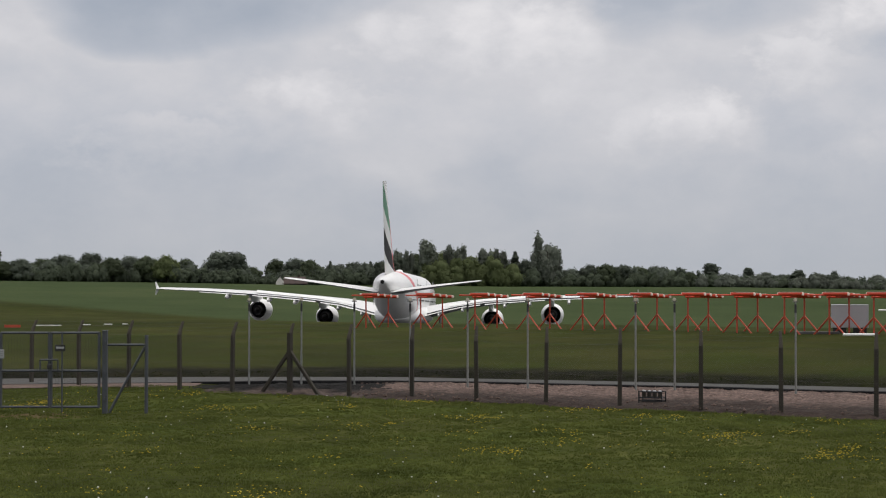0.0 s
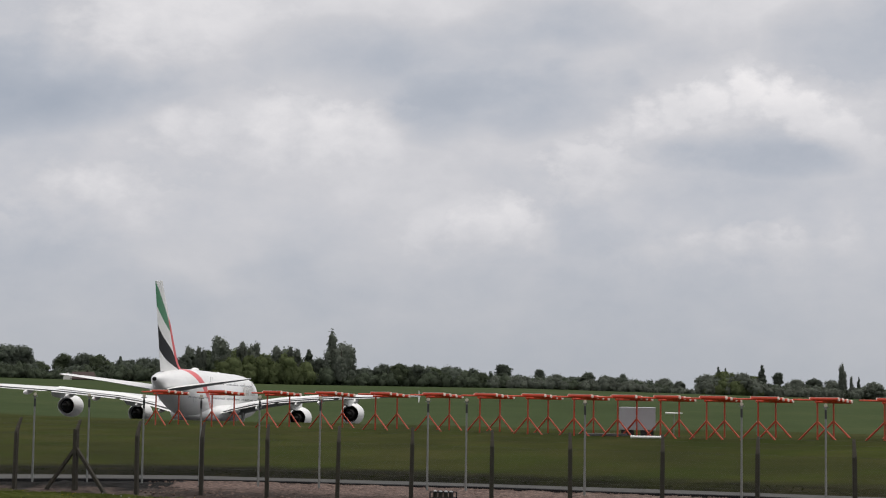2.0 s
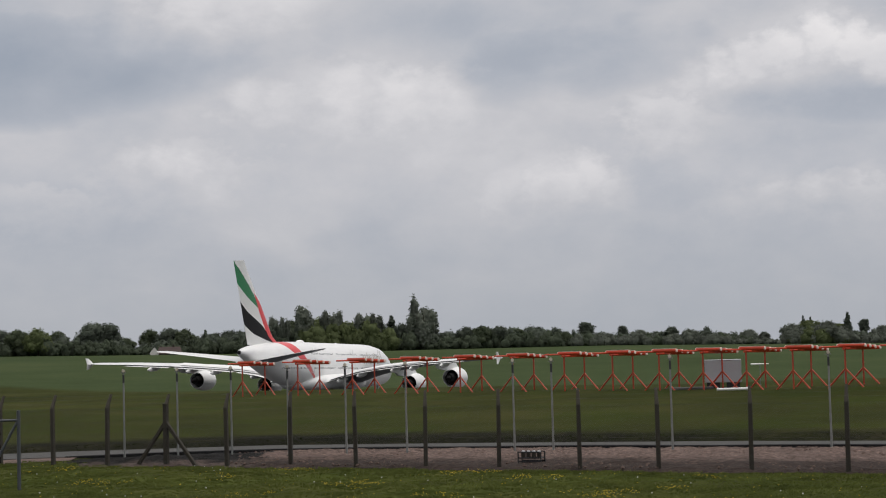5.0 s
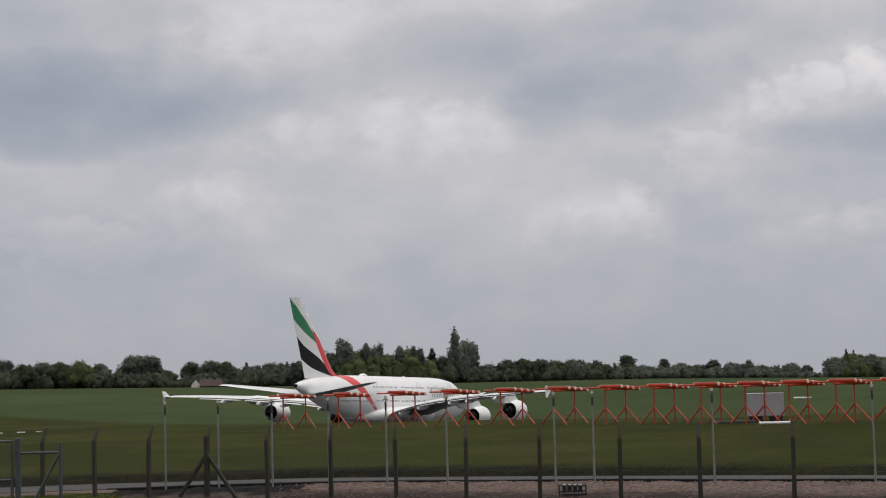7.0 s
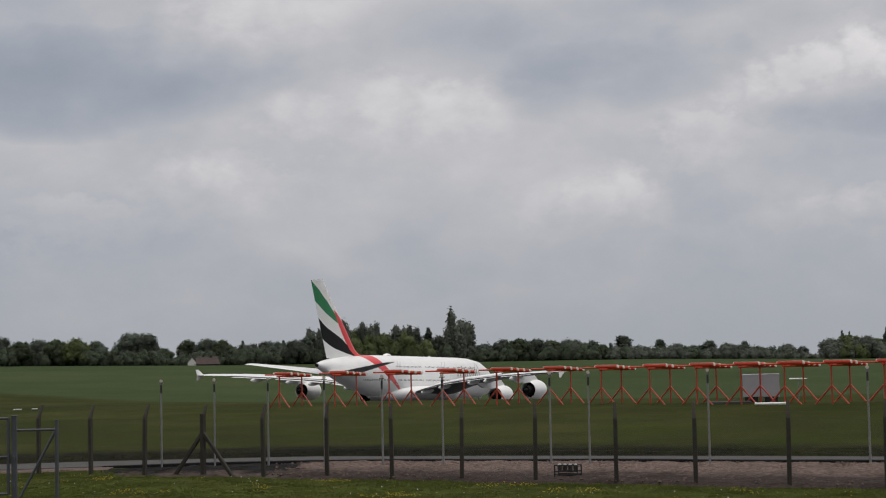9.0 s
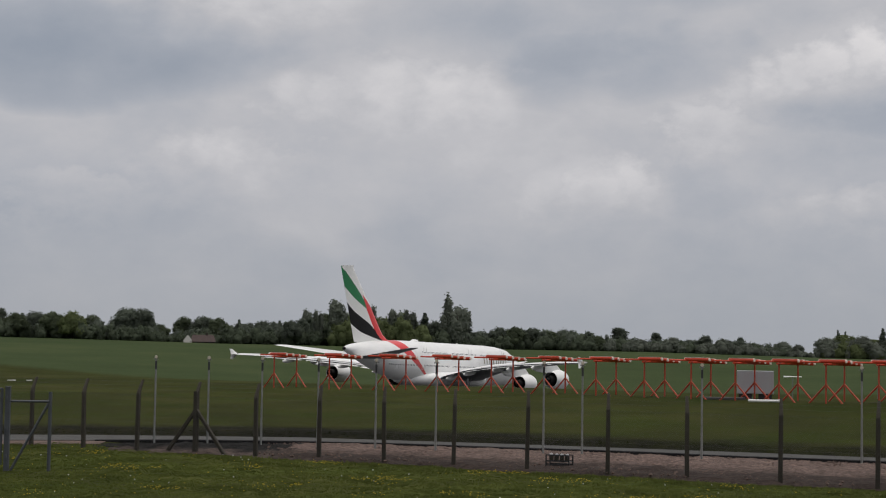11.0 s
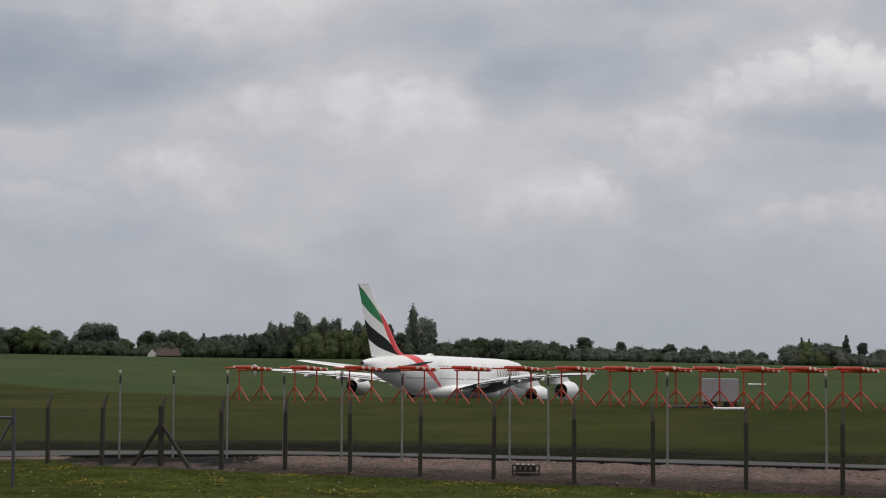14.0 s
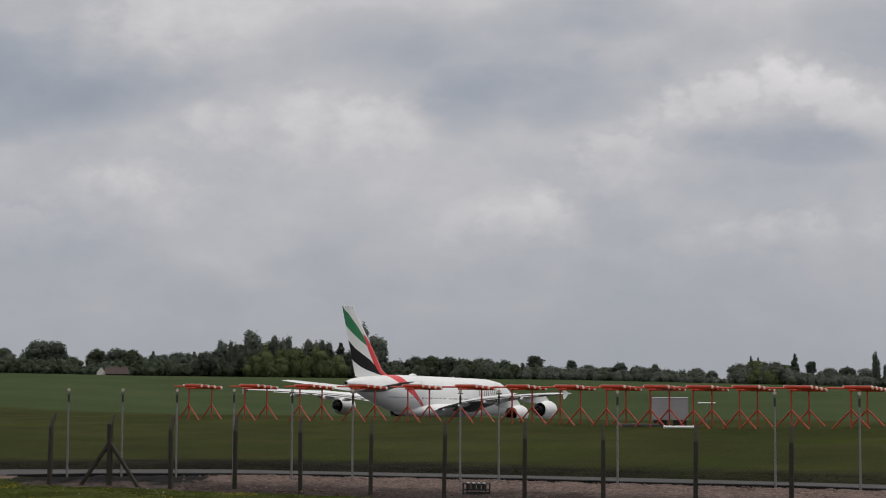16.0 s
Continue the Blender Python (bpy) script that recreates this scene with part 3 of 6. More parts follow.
def build_fence():
    fence = thing("boundary_fence", "chain-link airfield fence on cranked concrete posts", "fence")
    bm = bmesh.new()
    # post with cranked top leaning along the line of sight
    prof = [(0.0, 0.0, 0.075), (2.30, 0.0, 0.07), (2.45, 0.06, 0.062), (2.85, 0.30, 0.045)]
    rings = []
    for z, o, h in prof:
        rings.append([bm.verts.new((sx * h, o * 0.85 + sy * h, z)) for sx, sy in ((-1, -1), (1, -1), (1, 1), (-1, 1))])
    for a, b in zip(rings, rings[1:]):
        for i in range(4):
            bm.faces.new((a[i], a[(i + 1) % 4], b[(i + 1) % 4], b[i]))
    bm.faces.new(rings[-1])
    bmesh.ops.bevel(bm, geom=[e for e in bm.edges if abs((e.verts[0].co - e.verts[1].co).z) > 0.1], offset=0.012, segments=1, affect="EDGES")
    me = bpy.data.meshes.new("post")
    bm.to_mesh(me)
    bm.free()
    me.materials.append(M_POST)
    rng = random.Random(2)
    for s in POST_AT:
        ob = part_mesh("post", me, fence)
        ob.matrix_basis = fence_matrix(s) @ pose(0, 0, rng.uniform(-0.03, 0.02), rng.uniform(-0.8, 0.8), rng.uniform(-0.8, 0.8), rng.uniform(-4, 4))
    # straining post with two raking struts
    s0 = 5.63
    for side in (-1, 1):
        bm = bmesh.new()
        a, b = fence_point(s0, 1.72), fence_point(s0 + side * 1.45, -0.05)
        beam(bm, a, b, 0.13, 0.13)
        bmesh.ops.bevel(bm, geom=list(bm.edges), offset=0.012, segments=1, affect="EDGES")
        part("strut", bm, M_POST, fence, "raking concrete strut")
    bm = bmesh.new()
    box(bm, 0.165, 0.165, 1.0, fence_matrix(s0) @ pose(0, 0, 1.25) @ Matrix.Diagonal((1, 1, 2.45, 1)))
    part("straining_post", bm, M_POST, fence, "thicker concrete straining post")
    # line wires and barbed strands
    for z, o, label in ((0.12, 0, ""), (1.2, 0, ""), (2.28, 0, ""), (2.5, 0.09, "barbed strand"), (2.65, 0.18, "barbed strand"), (2.8, 0.27, "barbed strand")):
        bm = bmesh.new()
        for a, b in zip(POST_AT, POST_AT[1:]):
            mid = (a + b) / 2
            pts = [fence_matrix(q) @ Vector((0, o * 0.85 - 0.08, z - dz)) for q, dz in ((a, 0), (mid, 0.025), (b, 0))]
            rod(bm, pts[0], pts[1], 0.002, seg=4)
            rod(bm, pts[1], pts[2], 0.002, seg=4)
        part("line_wire", bm, M_WIRE, fence, label)
    # woven mesh: two families of slanting wires
    verts, faces = [], []
    lo, hi, pitch, r = 0.1, 2.28, 0.075, 0.0006
    h = hi - lo
    for direction in (1, -1):
        s = POST_AT[0] - h
        while s < POST_AT[-1] + h:
            a, b = (s, lo), (s + direction * h, hi)
            if min(a[0], b[0]) >= POST_AT[0] and max(a[0], b[0]) <= POST_AT[-1]:
                n0 = len(verts)
                for q, z in (a, b):
                    p = fence_point(q, z) - PO * 0.09
                    gz = ground_z(p.x, p.y)
                    for ox, oz in ((-r, -r), (r, -r), (0, r * 1.4)):
                        verts.append((p.x + ox, p.y + direction * 0.003, p.z + gz + oz))
                for i in range(3):
                    faces.append((n0 + i, n0 + (i + 1) % 3, n0 + 3 + (i + 1) % 3, n0 + 3 + i))
            s += pitch
    ob = part_mesh("chain_link", mesh_from("chain_link", verts, faces, M_WIRE), fence, "fine galvanised chain-link mesh")
    tagged(ob, kind="stuff")


# ---- double gate before the fence ----
def build_gate():
    y = 57.5

    def at(az): return y * math.tan(radians(az))

    def tube(name, parent, a, b, r, label=""):
        bm = bmesh.new()
        rod(bm, (a[0], y, a[1]), (b[0], y, b[1]), r, seg=10)
        return part(name, bm, M_GATE, parent, label, True)

    fl, fr, gl, gm, gr = at(-15.55), at(-9.81), at(-14.5), at(-12.90), at(-11.30)
    side = thing("gate_side_panel", "galvanised tubular side panel with a raking brace", "fence panel", group="panels beside the gate")
    tube("post", side, (fr, -0.1), (fr, 2.62), 0.06)
    tube("rail", side, (gr + 0.22, 2.30), (fr, 2.30), 0.04)
    tube("brace", side, (fr - 0.05, 2.24), (gr + 0.3, 0.02), 0.045)
    side2 = thing("gate_side_panel", "galvanised tubular side panel with a raking brace", "fence panel", group="panels beside the gate")
    tube("post", side2, (fl, -0.1), (fl, 2.74), 0.07)
    tube("rail", side2, (fl, 2.34), (gl - 0.12, 2.34), 0.04)
    tube("brace", side2, (fl - 0.05, 2.0), (fl - 1.1, 0.05), 0.045)
    for x, nm in ((gl - 0.10, "gate_post"), (gr + 0.16, "gate_post")):
        p = thing(nm, "thick square galvanised gate post", "gate post", group="gate posts")
        bm = bmesh.new()
        wd = 0.11 if x < gm else 0.17
        box(bm, wd, wd, 2.85, pose(x, y, 1.33), 0.02)
        part("shaft", bm, M_GATE, p)
        bm = bmesh.new()
        box(bm, wd + 0.02, wd + 0.02, 0.04, pose(x, y, 2.77), 0.01)
        part("cap", bm, M_GATE, p)
        for z in (0.5, 1.4, 2.4):
            bm = bmesh.new()
            rod(bm, (x, y - 0.12, z - 0.06), (x, y - 0.12, z + 0.06), 0.035, seg=8)
            part("hinge", bm, M_GATE, p)
    for a, b in ((gl + 0.05, gm - 0.03), (gm + 0.03, gr - 0.04)):
        leaf = thing("gate_leaf", "closed galvanised tubular gate leaf with mesh infill", "gate", group="leaves of the double gate")
        for z in (0.22, 1.43, 2.70):
            tube("rail", leaf, (a, z), (b, z), 0.042)
        for x in (a, b):
            tube("stile", leaf, (x, 0.20), (x, 2.72), 0.05)
        verts, faces = [], []
        for i in range(int((b - a) / 0.05)):
            x = a + 0.05 * (i + 1)
            n0 = len(verts)
            verts += [(x - 0.0015, y, 0.24), (x + 0.0015, y, 0.24), (x + 0.0015, y, 2.68), (x - 0.0015, y, 2.68), (x, y + 0.003, 0.24), (x, y + 0.003, 2.68)]
            faces += [(n0, n0 + 1, n0 + 2, n0 + 3), (n0 + 1, n0 + 4, n0 + 5, n0 + 2), (n0 + 4, n0, n0 + 3, n0 + 5)]
        tagged(part_mesh("infill_mesh", mesh_from("infill_mesh", verts, faces, M_WIRE), leaf), kind="stuff")
    drop = thing("drop_bolt", "tall steel drop bolt standing at the gate", "bolt")
    bm = bmesh.new()
    rod(bm, (at(-12.5), y - 0.12, -0.05), (at(-12.5), y - 0.12, 2.74), 0.028)
    part("bar", bm, M_GATE, drop)
    guard = thing("lock_guard", "welded steel lock guard between the gate leaves", "lock")
    for x0, x1, z0, z1 in ((-13.2, -13.2, 1.46, 1.80), (-12.64, -12.64, 1.46, 1.80), (-13.2, -12.64, 1.80, 1.80)):
        bm = bmesh.new()
        rod(bm, (at(x0), y - 0.09, z0), (at(x1), y - 0.09, z1), 0.03)
        part("guard_bar", bm, M_GATE, guard)
    bm = bmesh.new()
    box(bm, 0.16, 0.08, 0.16, pose(at(-12.9), y - 0.09, 1.58), 0.015)
    part("padlock_box", bm, M_DARK, guard)
    # notices
    for az, z, w, h in ((-14.42, 2.0, 0.22, 0.30), (-14.75, 2.04, 0.12, 0.22)):
        s = thing("notice_plate", "small white notice plate wired to the gate", "sign", group="notices on the gate")
        bm = bmesh.new()
        box(bm, w, 0.012, h, pose(at(az), y - 0.16, z), 0.003)
        part("plate", bm, M_SIGN, s)
        for i in range(3):
            bm = bmesh.new()
            box(bm, w * 0.7, 0.006, 0.02, pose(at(az), y - 0.171, z + 0.08 - i * 0.07))
            part("print_bar", bm, M_POLE, s)
    s = thing("warning_plate", "black and white warning plate on the gate", "sign")
    bm = bmesh.new()
    box(bm, 0.34, 0.012, 0.22, pose(at(-12.55), y - 0.16, 2.2), 0.003)
    part("plate", bm, M_BLACK, s)
    bm = bmesh.new()
    box(bm, 0.26, 0.008, 0.07, pose(at(-12.55), y - 0.172, 2.21))
    part("print_bar", bm, M_SIGN, s)


# ---- approach lamp masts ----
def build_masts():
    az_list = (-6.45, -4.72, -2.96, -1.097, 0.822, 2.829, 6.41, 7.693, 11.623, 16.749, 19.444)

    def where(az):
        # on a straight row just before the road
        a, b = polar(-6.4, 73.0), polar(19.4, 66.8)
        n = Vector((math.cos(radians(az)), -math.sin(radians(az)), 0))
        t = -a.dot(n) / (b - a).dot(n)
        return a + (b - a) * t

    first = None
    for az in az_list:
        p = where(az)
        z = ground_z(p.x, p.y)
        if first is None:
            first = thing("approach_light_mast", "slim pale grey frangible mast with a small cream lamp", "light mast", pose(p.x, p.y, z), "approach light masts")
            bm = bmesh.new()
            rod(bm, (0, 0, -0.1), (0, 0, 1.3), 0.048, 0.044, 10)
            part("lower_tube", bm, M_POLE, first, "", True)
            bm = bmesh.new()
            rod(bm, (0, 0, 1.3), (0, 0, 3.28), 0.041, 0.038, 10)
            part("upper_tube", bm, M_POLE, first, "", True)
            bm = bmesh.new()
            rod(bm, (0, 0, 3.28), (0, 0, 3.62), 0.045, 0.045, 10)
            part("coupling", bm, M_POLE_DARK, first, "black breakaway coupling", True)
            bm = bmesh.new()
            rod(bm, (0, 0, 3.62), (0, 0, 3.74), 0.03, 0.03, 8)
            box(bm, 0.22, 0.05, 0.04, pose(0, 0, 3.72))
            part("bracket", bm, M_POLE, first)
            bm = bmesh.new()
            rod(bm, (0, -0.13, 3.80), (0, 0.12, 3.82), 0.07, 0.05, 12)
            lamp = part("lamp_housing", bm, M_LAMP, first, "cream lamp housing", True)
            bm = bmesh.new()
            rod(bm, (0, -0.14, 3.80), (0, -0.131, 3.80), 0.06, 0.06, 12)
            part("lens", bm, M_LAMP, lamp)
            ob = first
        else:
            ob = copy_thing(first, pose(p.x, p.y, z))
        ztop = 4.3 - p.xy.length * math.tan(radians(0.44))
        ob.matrix_basis = pose(p.x, p.y, z, 0, 0, -az) @ Matrix.Diagonal((1, 1, (ztop - z) / 3.84, 1))


# ---- localizer antenna row ----
def array_point(az):
    d = ARRAY_W / (RN[0] * math.sin(radians(az)) + RN[1] * math.cos(radians(az)))
    return polar(az, d)


def build_antennas():
    mids = (-2.20, -0.38, 1.44, 3.21, 5.02, 6.77, 8.47, 10.07, 11.59, 13.02, 14.42, 15.91, 17.57, 19.44, 21.55)
    turn = -RWY            # local y runs along the runway
    first = None
    rng = random.Random(8)
    for az in mids:
        p = array_point(az)
        gz = ground_z(p.x, p.y)
        top = 4.3 - p.xy.length * math.tan(radians(0.300 - 0.0022 * (az + 2)))
        if first is None:
            H, OFF = 2.22, 0.42       # the dipoles stand out to one side of the legs
            first = thing("localizer_antenna", "signal-orange log-periodic antenna on two braced trestle legs", "antenna", None, "antennas of the localizer row")
            for y in (-1.25, 1.25):
                bm = bmesh.new()
                rod(bm, (0, y, -0.15), (0, y, H - 0.1), 0.056, 0.056, 8)
                leg = part("leg", bm, M_ORANGE_D, first, "", True)
                for dx, dy in ((-1.18, 0.0), (1.18, 0.0)):
                    bm = bmesh.new()
                    rod(bm, (0, y, 1.0), (dx, y + dy, -0.12), 0.056, 0.056, 6)
                    part("brace", bm, M_ORANGE_D, leg, "", True)
                bm = bmesh.new()
                box(bm, 0.16, 0.16, 0.05, pose(0, y, H - 0.1))
                part("saddle", bm, M_ORANGE_D, leg)
            bm = bmesh.new()
            rod(bm, (0, -1.5, H - 0.10), (0, 1.55, H - 0.10), 0.06, 0.06, 10)
            part("boom", bm, M_ORANGE, first, "", True)
            for y, L, dz in ((-1.2, 1.75, 0.08), (-0.45, 1.7, 0.03), (0.3, 1.65, -0.02), (1.05, 1.6, -0.07)):
                bm = bmesh.new()
                rod(bm, (OFF - L / 2, y, H + dz), (OFF + L / 2, y, H + dz), 0.11, 0.11, 14)
                dip = part("dipole", bm, M_ORANGE, first, "", True)
                for sx in (-1, 1):
                    bm = bmesh.new()
                    rod(bm, (OFF + sx * (L / 2 - 0.02), y, H + dz), (OFF + sx * (L / 2 + 0.05), y, H + dz), 0.114, 0.095, 12)
                    part("end_cap", bm, M_CAP_GLINT, dip)
                # pale strip standing for the gloss highlight along the tube's top
                bm = bmesh.new()
                beam(bm, (OFF - L / 2 + 0.05, y - 0.035, H + dz + 0.104), (OFF + L / 2 - 0.05, y - 0.035, H + dz + 0.104), 0.085, 0.024)
                part("top_glint", bm, M_CAP_GLINT, dip, "pale strip drawn as the tube's gloss highlight")
            bm = bmesh.new()
            rod(bm, (-0.35, -1.3, H + 0.02), (-1.5, -1.3, H + 0.02), 0.05, 0.05, 8)
            part("feed_arm", bm, M_ORANGE, first, "", True)
            ob = first
        else:
            ob = copy_thing(first, Matrix())
        ob.matrix_basis = pose(p.x, p.y, gz, 0, 0, turn + rng.uniform(-0.7, 0.7)) @ Matrix.Diagonal((1, 1, (top - gz) / 2.33, 1))
    # obstruction lamp on the end antenna
    p = array_point(-2.75)
    lamp = thing("obstruction_lamp", "small white obstruction lamp on top of the antenna", "lamp", pose(p.x, p.y, 3.58))
    bm = bmesh.new()
    bmesh.ops.create_uvsphere(bm, u_segments=10, v_segments=6, radius=0.08)
    part("globe", bm, M_PIPE, lamp, "", True)
    bm = bmesh.new()
    rod(bm, (0, 0, -0.16), (0, 0, -0.05), 0.04)
    part("stem", bm, M_ORANGE, lamp)
    # equipment shelter on skids
    d = 113.0
    c = polar(13.35, d)
    gz = ground_z(c.x, c.y)
    z0, z1 = 4.3 - d * math.tan(radians(1.385)), 4.3 - d * math.tan(radians(0.662))
    w = d * radians(1.19)
    sh = thing("equipment_shelter", "pale grey metal equipment cabin raised on dark skids", "shelter", pose(c.x, c.y, 0, 0, 0, -13.3))
    bm = bmesh.new()
    box(bm, w, 2.0, z1 - z0, pose(0, 1.0, (z0 + z1) / 2), 0.03)
    body = part("body", bm, M_SHELTER, sh)
    bm = bmesh.new()
    box(bm, w + 0.02, 2.02, 0.04, pose(0, 1.0, z1 + 0.022), 0.01)
    part("roof", bm, M_SHELTER, sh)
    for x in (-w / 2 + 0.02, 0.0, w / 2 - 0.02):
        bm = bmesh.new()
        box(bm, 0.05, 0.02, z1 - z0, pose(x, -0.012, (z0 + z1) / 2))
        part("corner_trim", bm, M_SHELTER, body)
    for x in (-w * 0.27, w * 0.27):
        bm = bmesh.new()
        box(bm, w * 0.36, 1.8, z0 - gz + 0.15, pose(x, 1.0, (z0 + gz - 0.15) / 2 - 0.002), 0.02)
        part("skid", bm, M_DARK, sh, "dark steel skid")
    # thin concrete slab beside the cabin
    c = polar(12.35, 111.5)
    slab = thing("concrete_slab", "thin pale concrete slab set in the grass", "slab", pose(c.x, c.y, ground_z(c.x, c.y) + 0.05, 0, 0, -12))
    bm = bmesh.new()
    box(bm, 2.6, 1.2, 0.16, None, 0.02)
    part("slab_body", bm, M_ASPHALT, slab)
    # white pipe on the grass
    a, b = polar(13.16, 107.5), polar(14.12, 107.0)
    pipe = thing("white_pipe", "white plastic pipe lying on the grass", "pipe")
    bm = bmesh.new()
    rod(bm, (a.x, a.y, ground_z(a.x, a.y) + 0.15), (b.x, b.y, ground_z(b.x, b.y) + 0.15), 0.09, 0.09, 12)
    part("tube", bm, M_PIPE, pipe, "", True)
    for q in (a, b):
        bm = bmesh.new()
        w_ = (b - a).normalized() * 0.04
        z = ground_z(q.x, q.y) + 0.15
        rod(bm, (q.x - w_.x, q.y - w_.y, z), (q.x + w_.x, q.y + w_.y, z), 0.105, 0.105, 12)
        part("collar", bm, M_PIPE, pipe)
    # monitor probes behind the row
    for az, d, top in ((14.55, 116, 2.66), (17.25, 112, 2.22)):
        c = polar(az, d)
        gz = ground_z(c.x, c.y)
        ht = top - gz
        mo = thing("monitor_probe", "thin white monitor aerial on a short mast", "aerial", pose(c.x, c.y, gz), "monitor aerials")
        bm = bmesh.new()
        rod(bm, (0, 0, -0.1), (0, 0, ht), 0.03, 0.03, 8)
        part("mast", bm, M_POLE, mo)
        bm = bmesh.new()
        rod(bm, (-0.6 if top > 2.5 else -0.06, 0, ht), (0.6 if top > 2.5 else 0.06, 0, ht), 0.06, 0.035, 8)
        part("probe", bm, M_PIPE, mo)


# ---- small things ----
def build_small():
    # rack of spare lamps on the bank
    c = polar(6.955, 61.4)
    gz = ground_z(c.x, c.y) + 0.10
    rk = thing("lamp_rack", "low dark steel rack holding four white lamp heads on the rubble", "rack", pose(c.x, c.y, gz, 0, 0, -28))
    W = 0.86
    for x in (-W / 2, W / 2):
        for y in (-0.2, 0.2):
            bm = bmesh.new()
            beam(bm, (x, y, -0.1), (x, y, 0.44), 0.04, 0.04)
            part("leg", bm, M_DARK, rk)
    for z in (0.10, 0.22, 0.42):
        for y in (-0.2, 0.2):
            bm = bmesh.new()
            beam(bm, (-W / 2, y, z), (W / 2, y, z), 0.035, 0.04)
            part("rail", bm, M_DARK, rk)
    bm = bmesh.new()
    box(bm, W, 0.4, 0.02, pose(0, 0, 0.2))
    part("shelf", bm, M_DARK, rk)
    for i in range(4):
        x = -0.30 + i * 0.20
        bm = bmesh.new()
        rod(bm, (x, -0.02, 0.21), (x, -0.02, 0.40), 0.075, 0.085, 10)
        head = part("lamp_head", bm, M_POST, rk, "weathered lamp body", True)
        bm = bmesh.new()
        bmesh.ops.create_uvsphere(bm, u_segments=10, v_segments=6, radius=0.07, matrix=pose(x, -0.02, 0.41))
        part("glass", bm, M_SIGN, head, "white glass dome", True)
    # marker boards far across the grass
    for az, d, w, h, mat, label in ((-14.10, 147, 1.3, 0.22, M_ORANGE_D, "flat orange marker board on the grass"),
                                    (-13.0, 150, 2.4, 0.07, M_PIPE, "long low white marker strip on the grass"),
                                    (-11.75, 150, 0.7, 0.08, M_PIPE, "short low white marker strip on the grass"),
                                    (-11.05, 150, 0.7, 0.08, M_PIPE, "short low white marker strip on the grass"),
                                    (-10.5, 150, 0.5, 0.08, M_PIPE, "short low white marker strip on the grass")):
        c = polar(az, d)
        t = thing("marker_board", label, "marker", pose(c.x, c.y, ground_z(c.x, c.y), 0, 0, -az), "airfield markers")
        bm = bmesh.new()
        box(bm, w, 0.08, h, pose(0, 0, h / 2 + 0.05), 0.01)
        part("board", bm, mat, t)
        for x in (-w * 0.4, w * 0.4):
            bm = bmesh.new()
            box(bm, 0.05, 0.05, 0.2, pose(x, 0.05, 0.0))
            part("foot", bm, M_DARK, t)
    # house at the edge of the wood
    d = 835
    c = polar(-5.05, d)
    gz = ground_z(c.x, c.y)
    ho = thing("farmhouse", "white-gabled farmhouse with a red tiled roof at the wood's edge", "house", pose(c.x, c.y, gz - 0.9, 0, 0, 5))
    bm = bmesh.new()
    box(bm, 14.6, 8, 1.7, pose(0, 0, 0.8))
    wall = part("wall", bm, M_BRICK, ho)
    bm = bmesh.new()
    v = [bm.verts.new(q) for q in ((-4.5, -4.6, 1.5), (7.9, -4.6, 1.5), (7.9, 4.6, 1.5), (-4.5, 4.6, 1.5), (-3.4, 0, 4.8), (6.6, 0, 4.8))]
    for f in ((0, 1, 5, 4), (2, 3, 4, 5), (1, 2, 5), (3, 0, 4), (0, 3, 2, 1)):
        bm.faces.new([v[i] for i in f])
    roof = part("roof", bm, M_BRICK, ho)
    bm = bmesh.new()
    v = [bm.verts.new(q) for q in ((-7.6, -4.3, 0), (-3.6, -4.3, 0), (-3.6, -4.3, 2.3), (-5.6, -4.3, 4.6), (-7.6, -4.3, 2.3),
                                   (-7.6, 3, 0), (-3.6, 3, 0), (-3.6, 3, 2.3), (-5.6, 3, 4.6), (-7.6, 3, 2.3))]
    for f in ((0, 1, 2, 3, 4), (9, 8, 7, 6, 5), (0, 4, 9, 5), (1, 6, 7, 2), (2, 7, 8, 3), (3, 8, 9, 4)):
        bm.faces.new([v[i] for i in f])
    part("gable", bm, M_RENDER, ho, "white rendered gable")
    bm = bmesh.new()
    box(bm, 0.8, 0.8, 1.6, pose(3.5, 0, 5.0))
    part("chimney", bm, M_BRICK, roof)
    for x in (-1.5, 1.5, 4.8):
        bm = bmesh.new()
        box(bm, 1.2, 0.1, 0.8, pose(x, -4.02, 1.0))
        part("window", bm, M_DARK, wall)


build_fence()
build_gate()
build_masts()
build_antennas()
build_small()


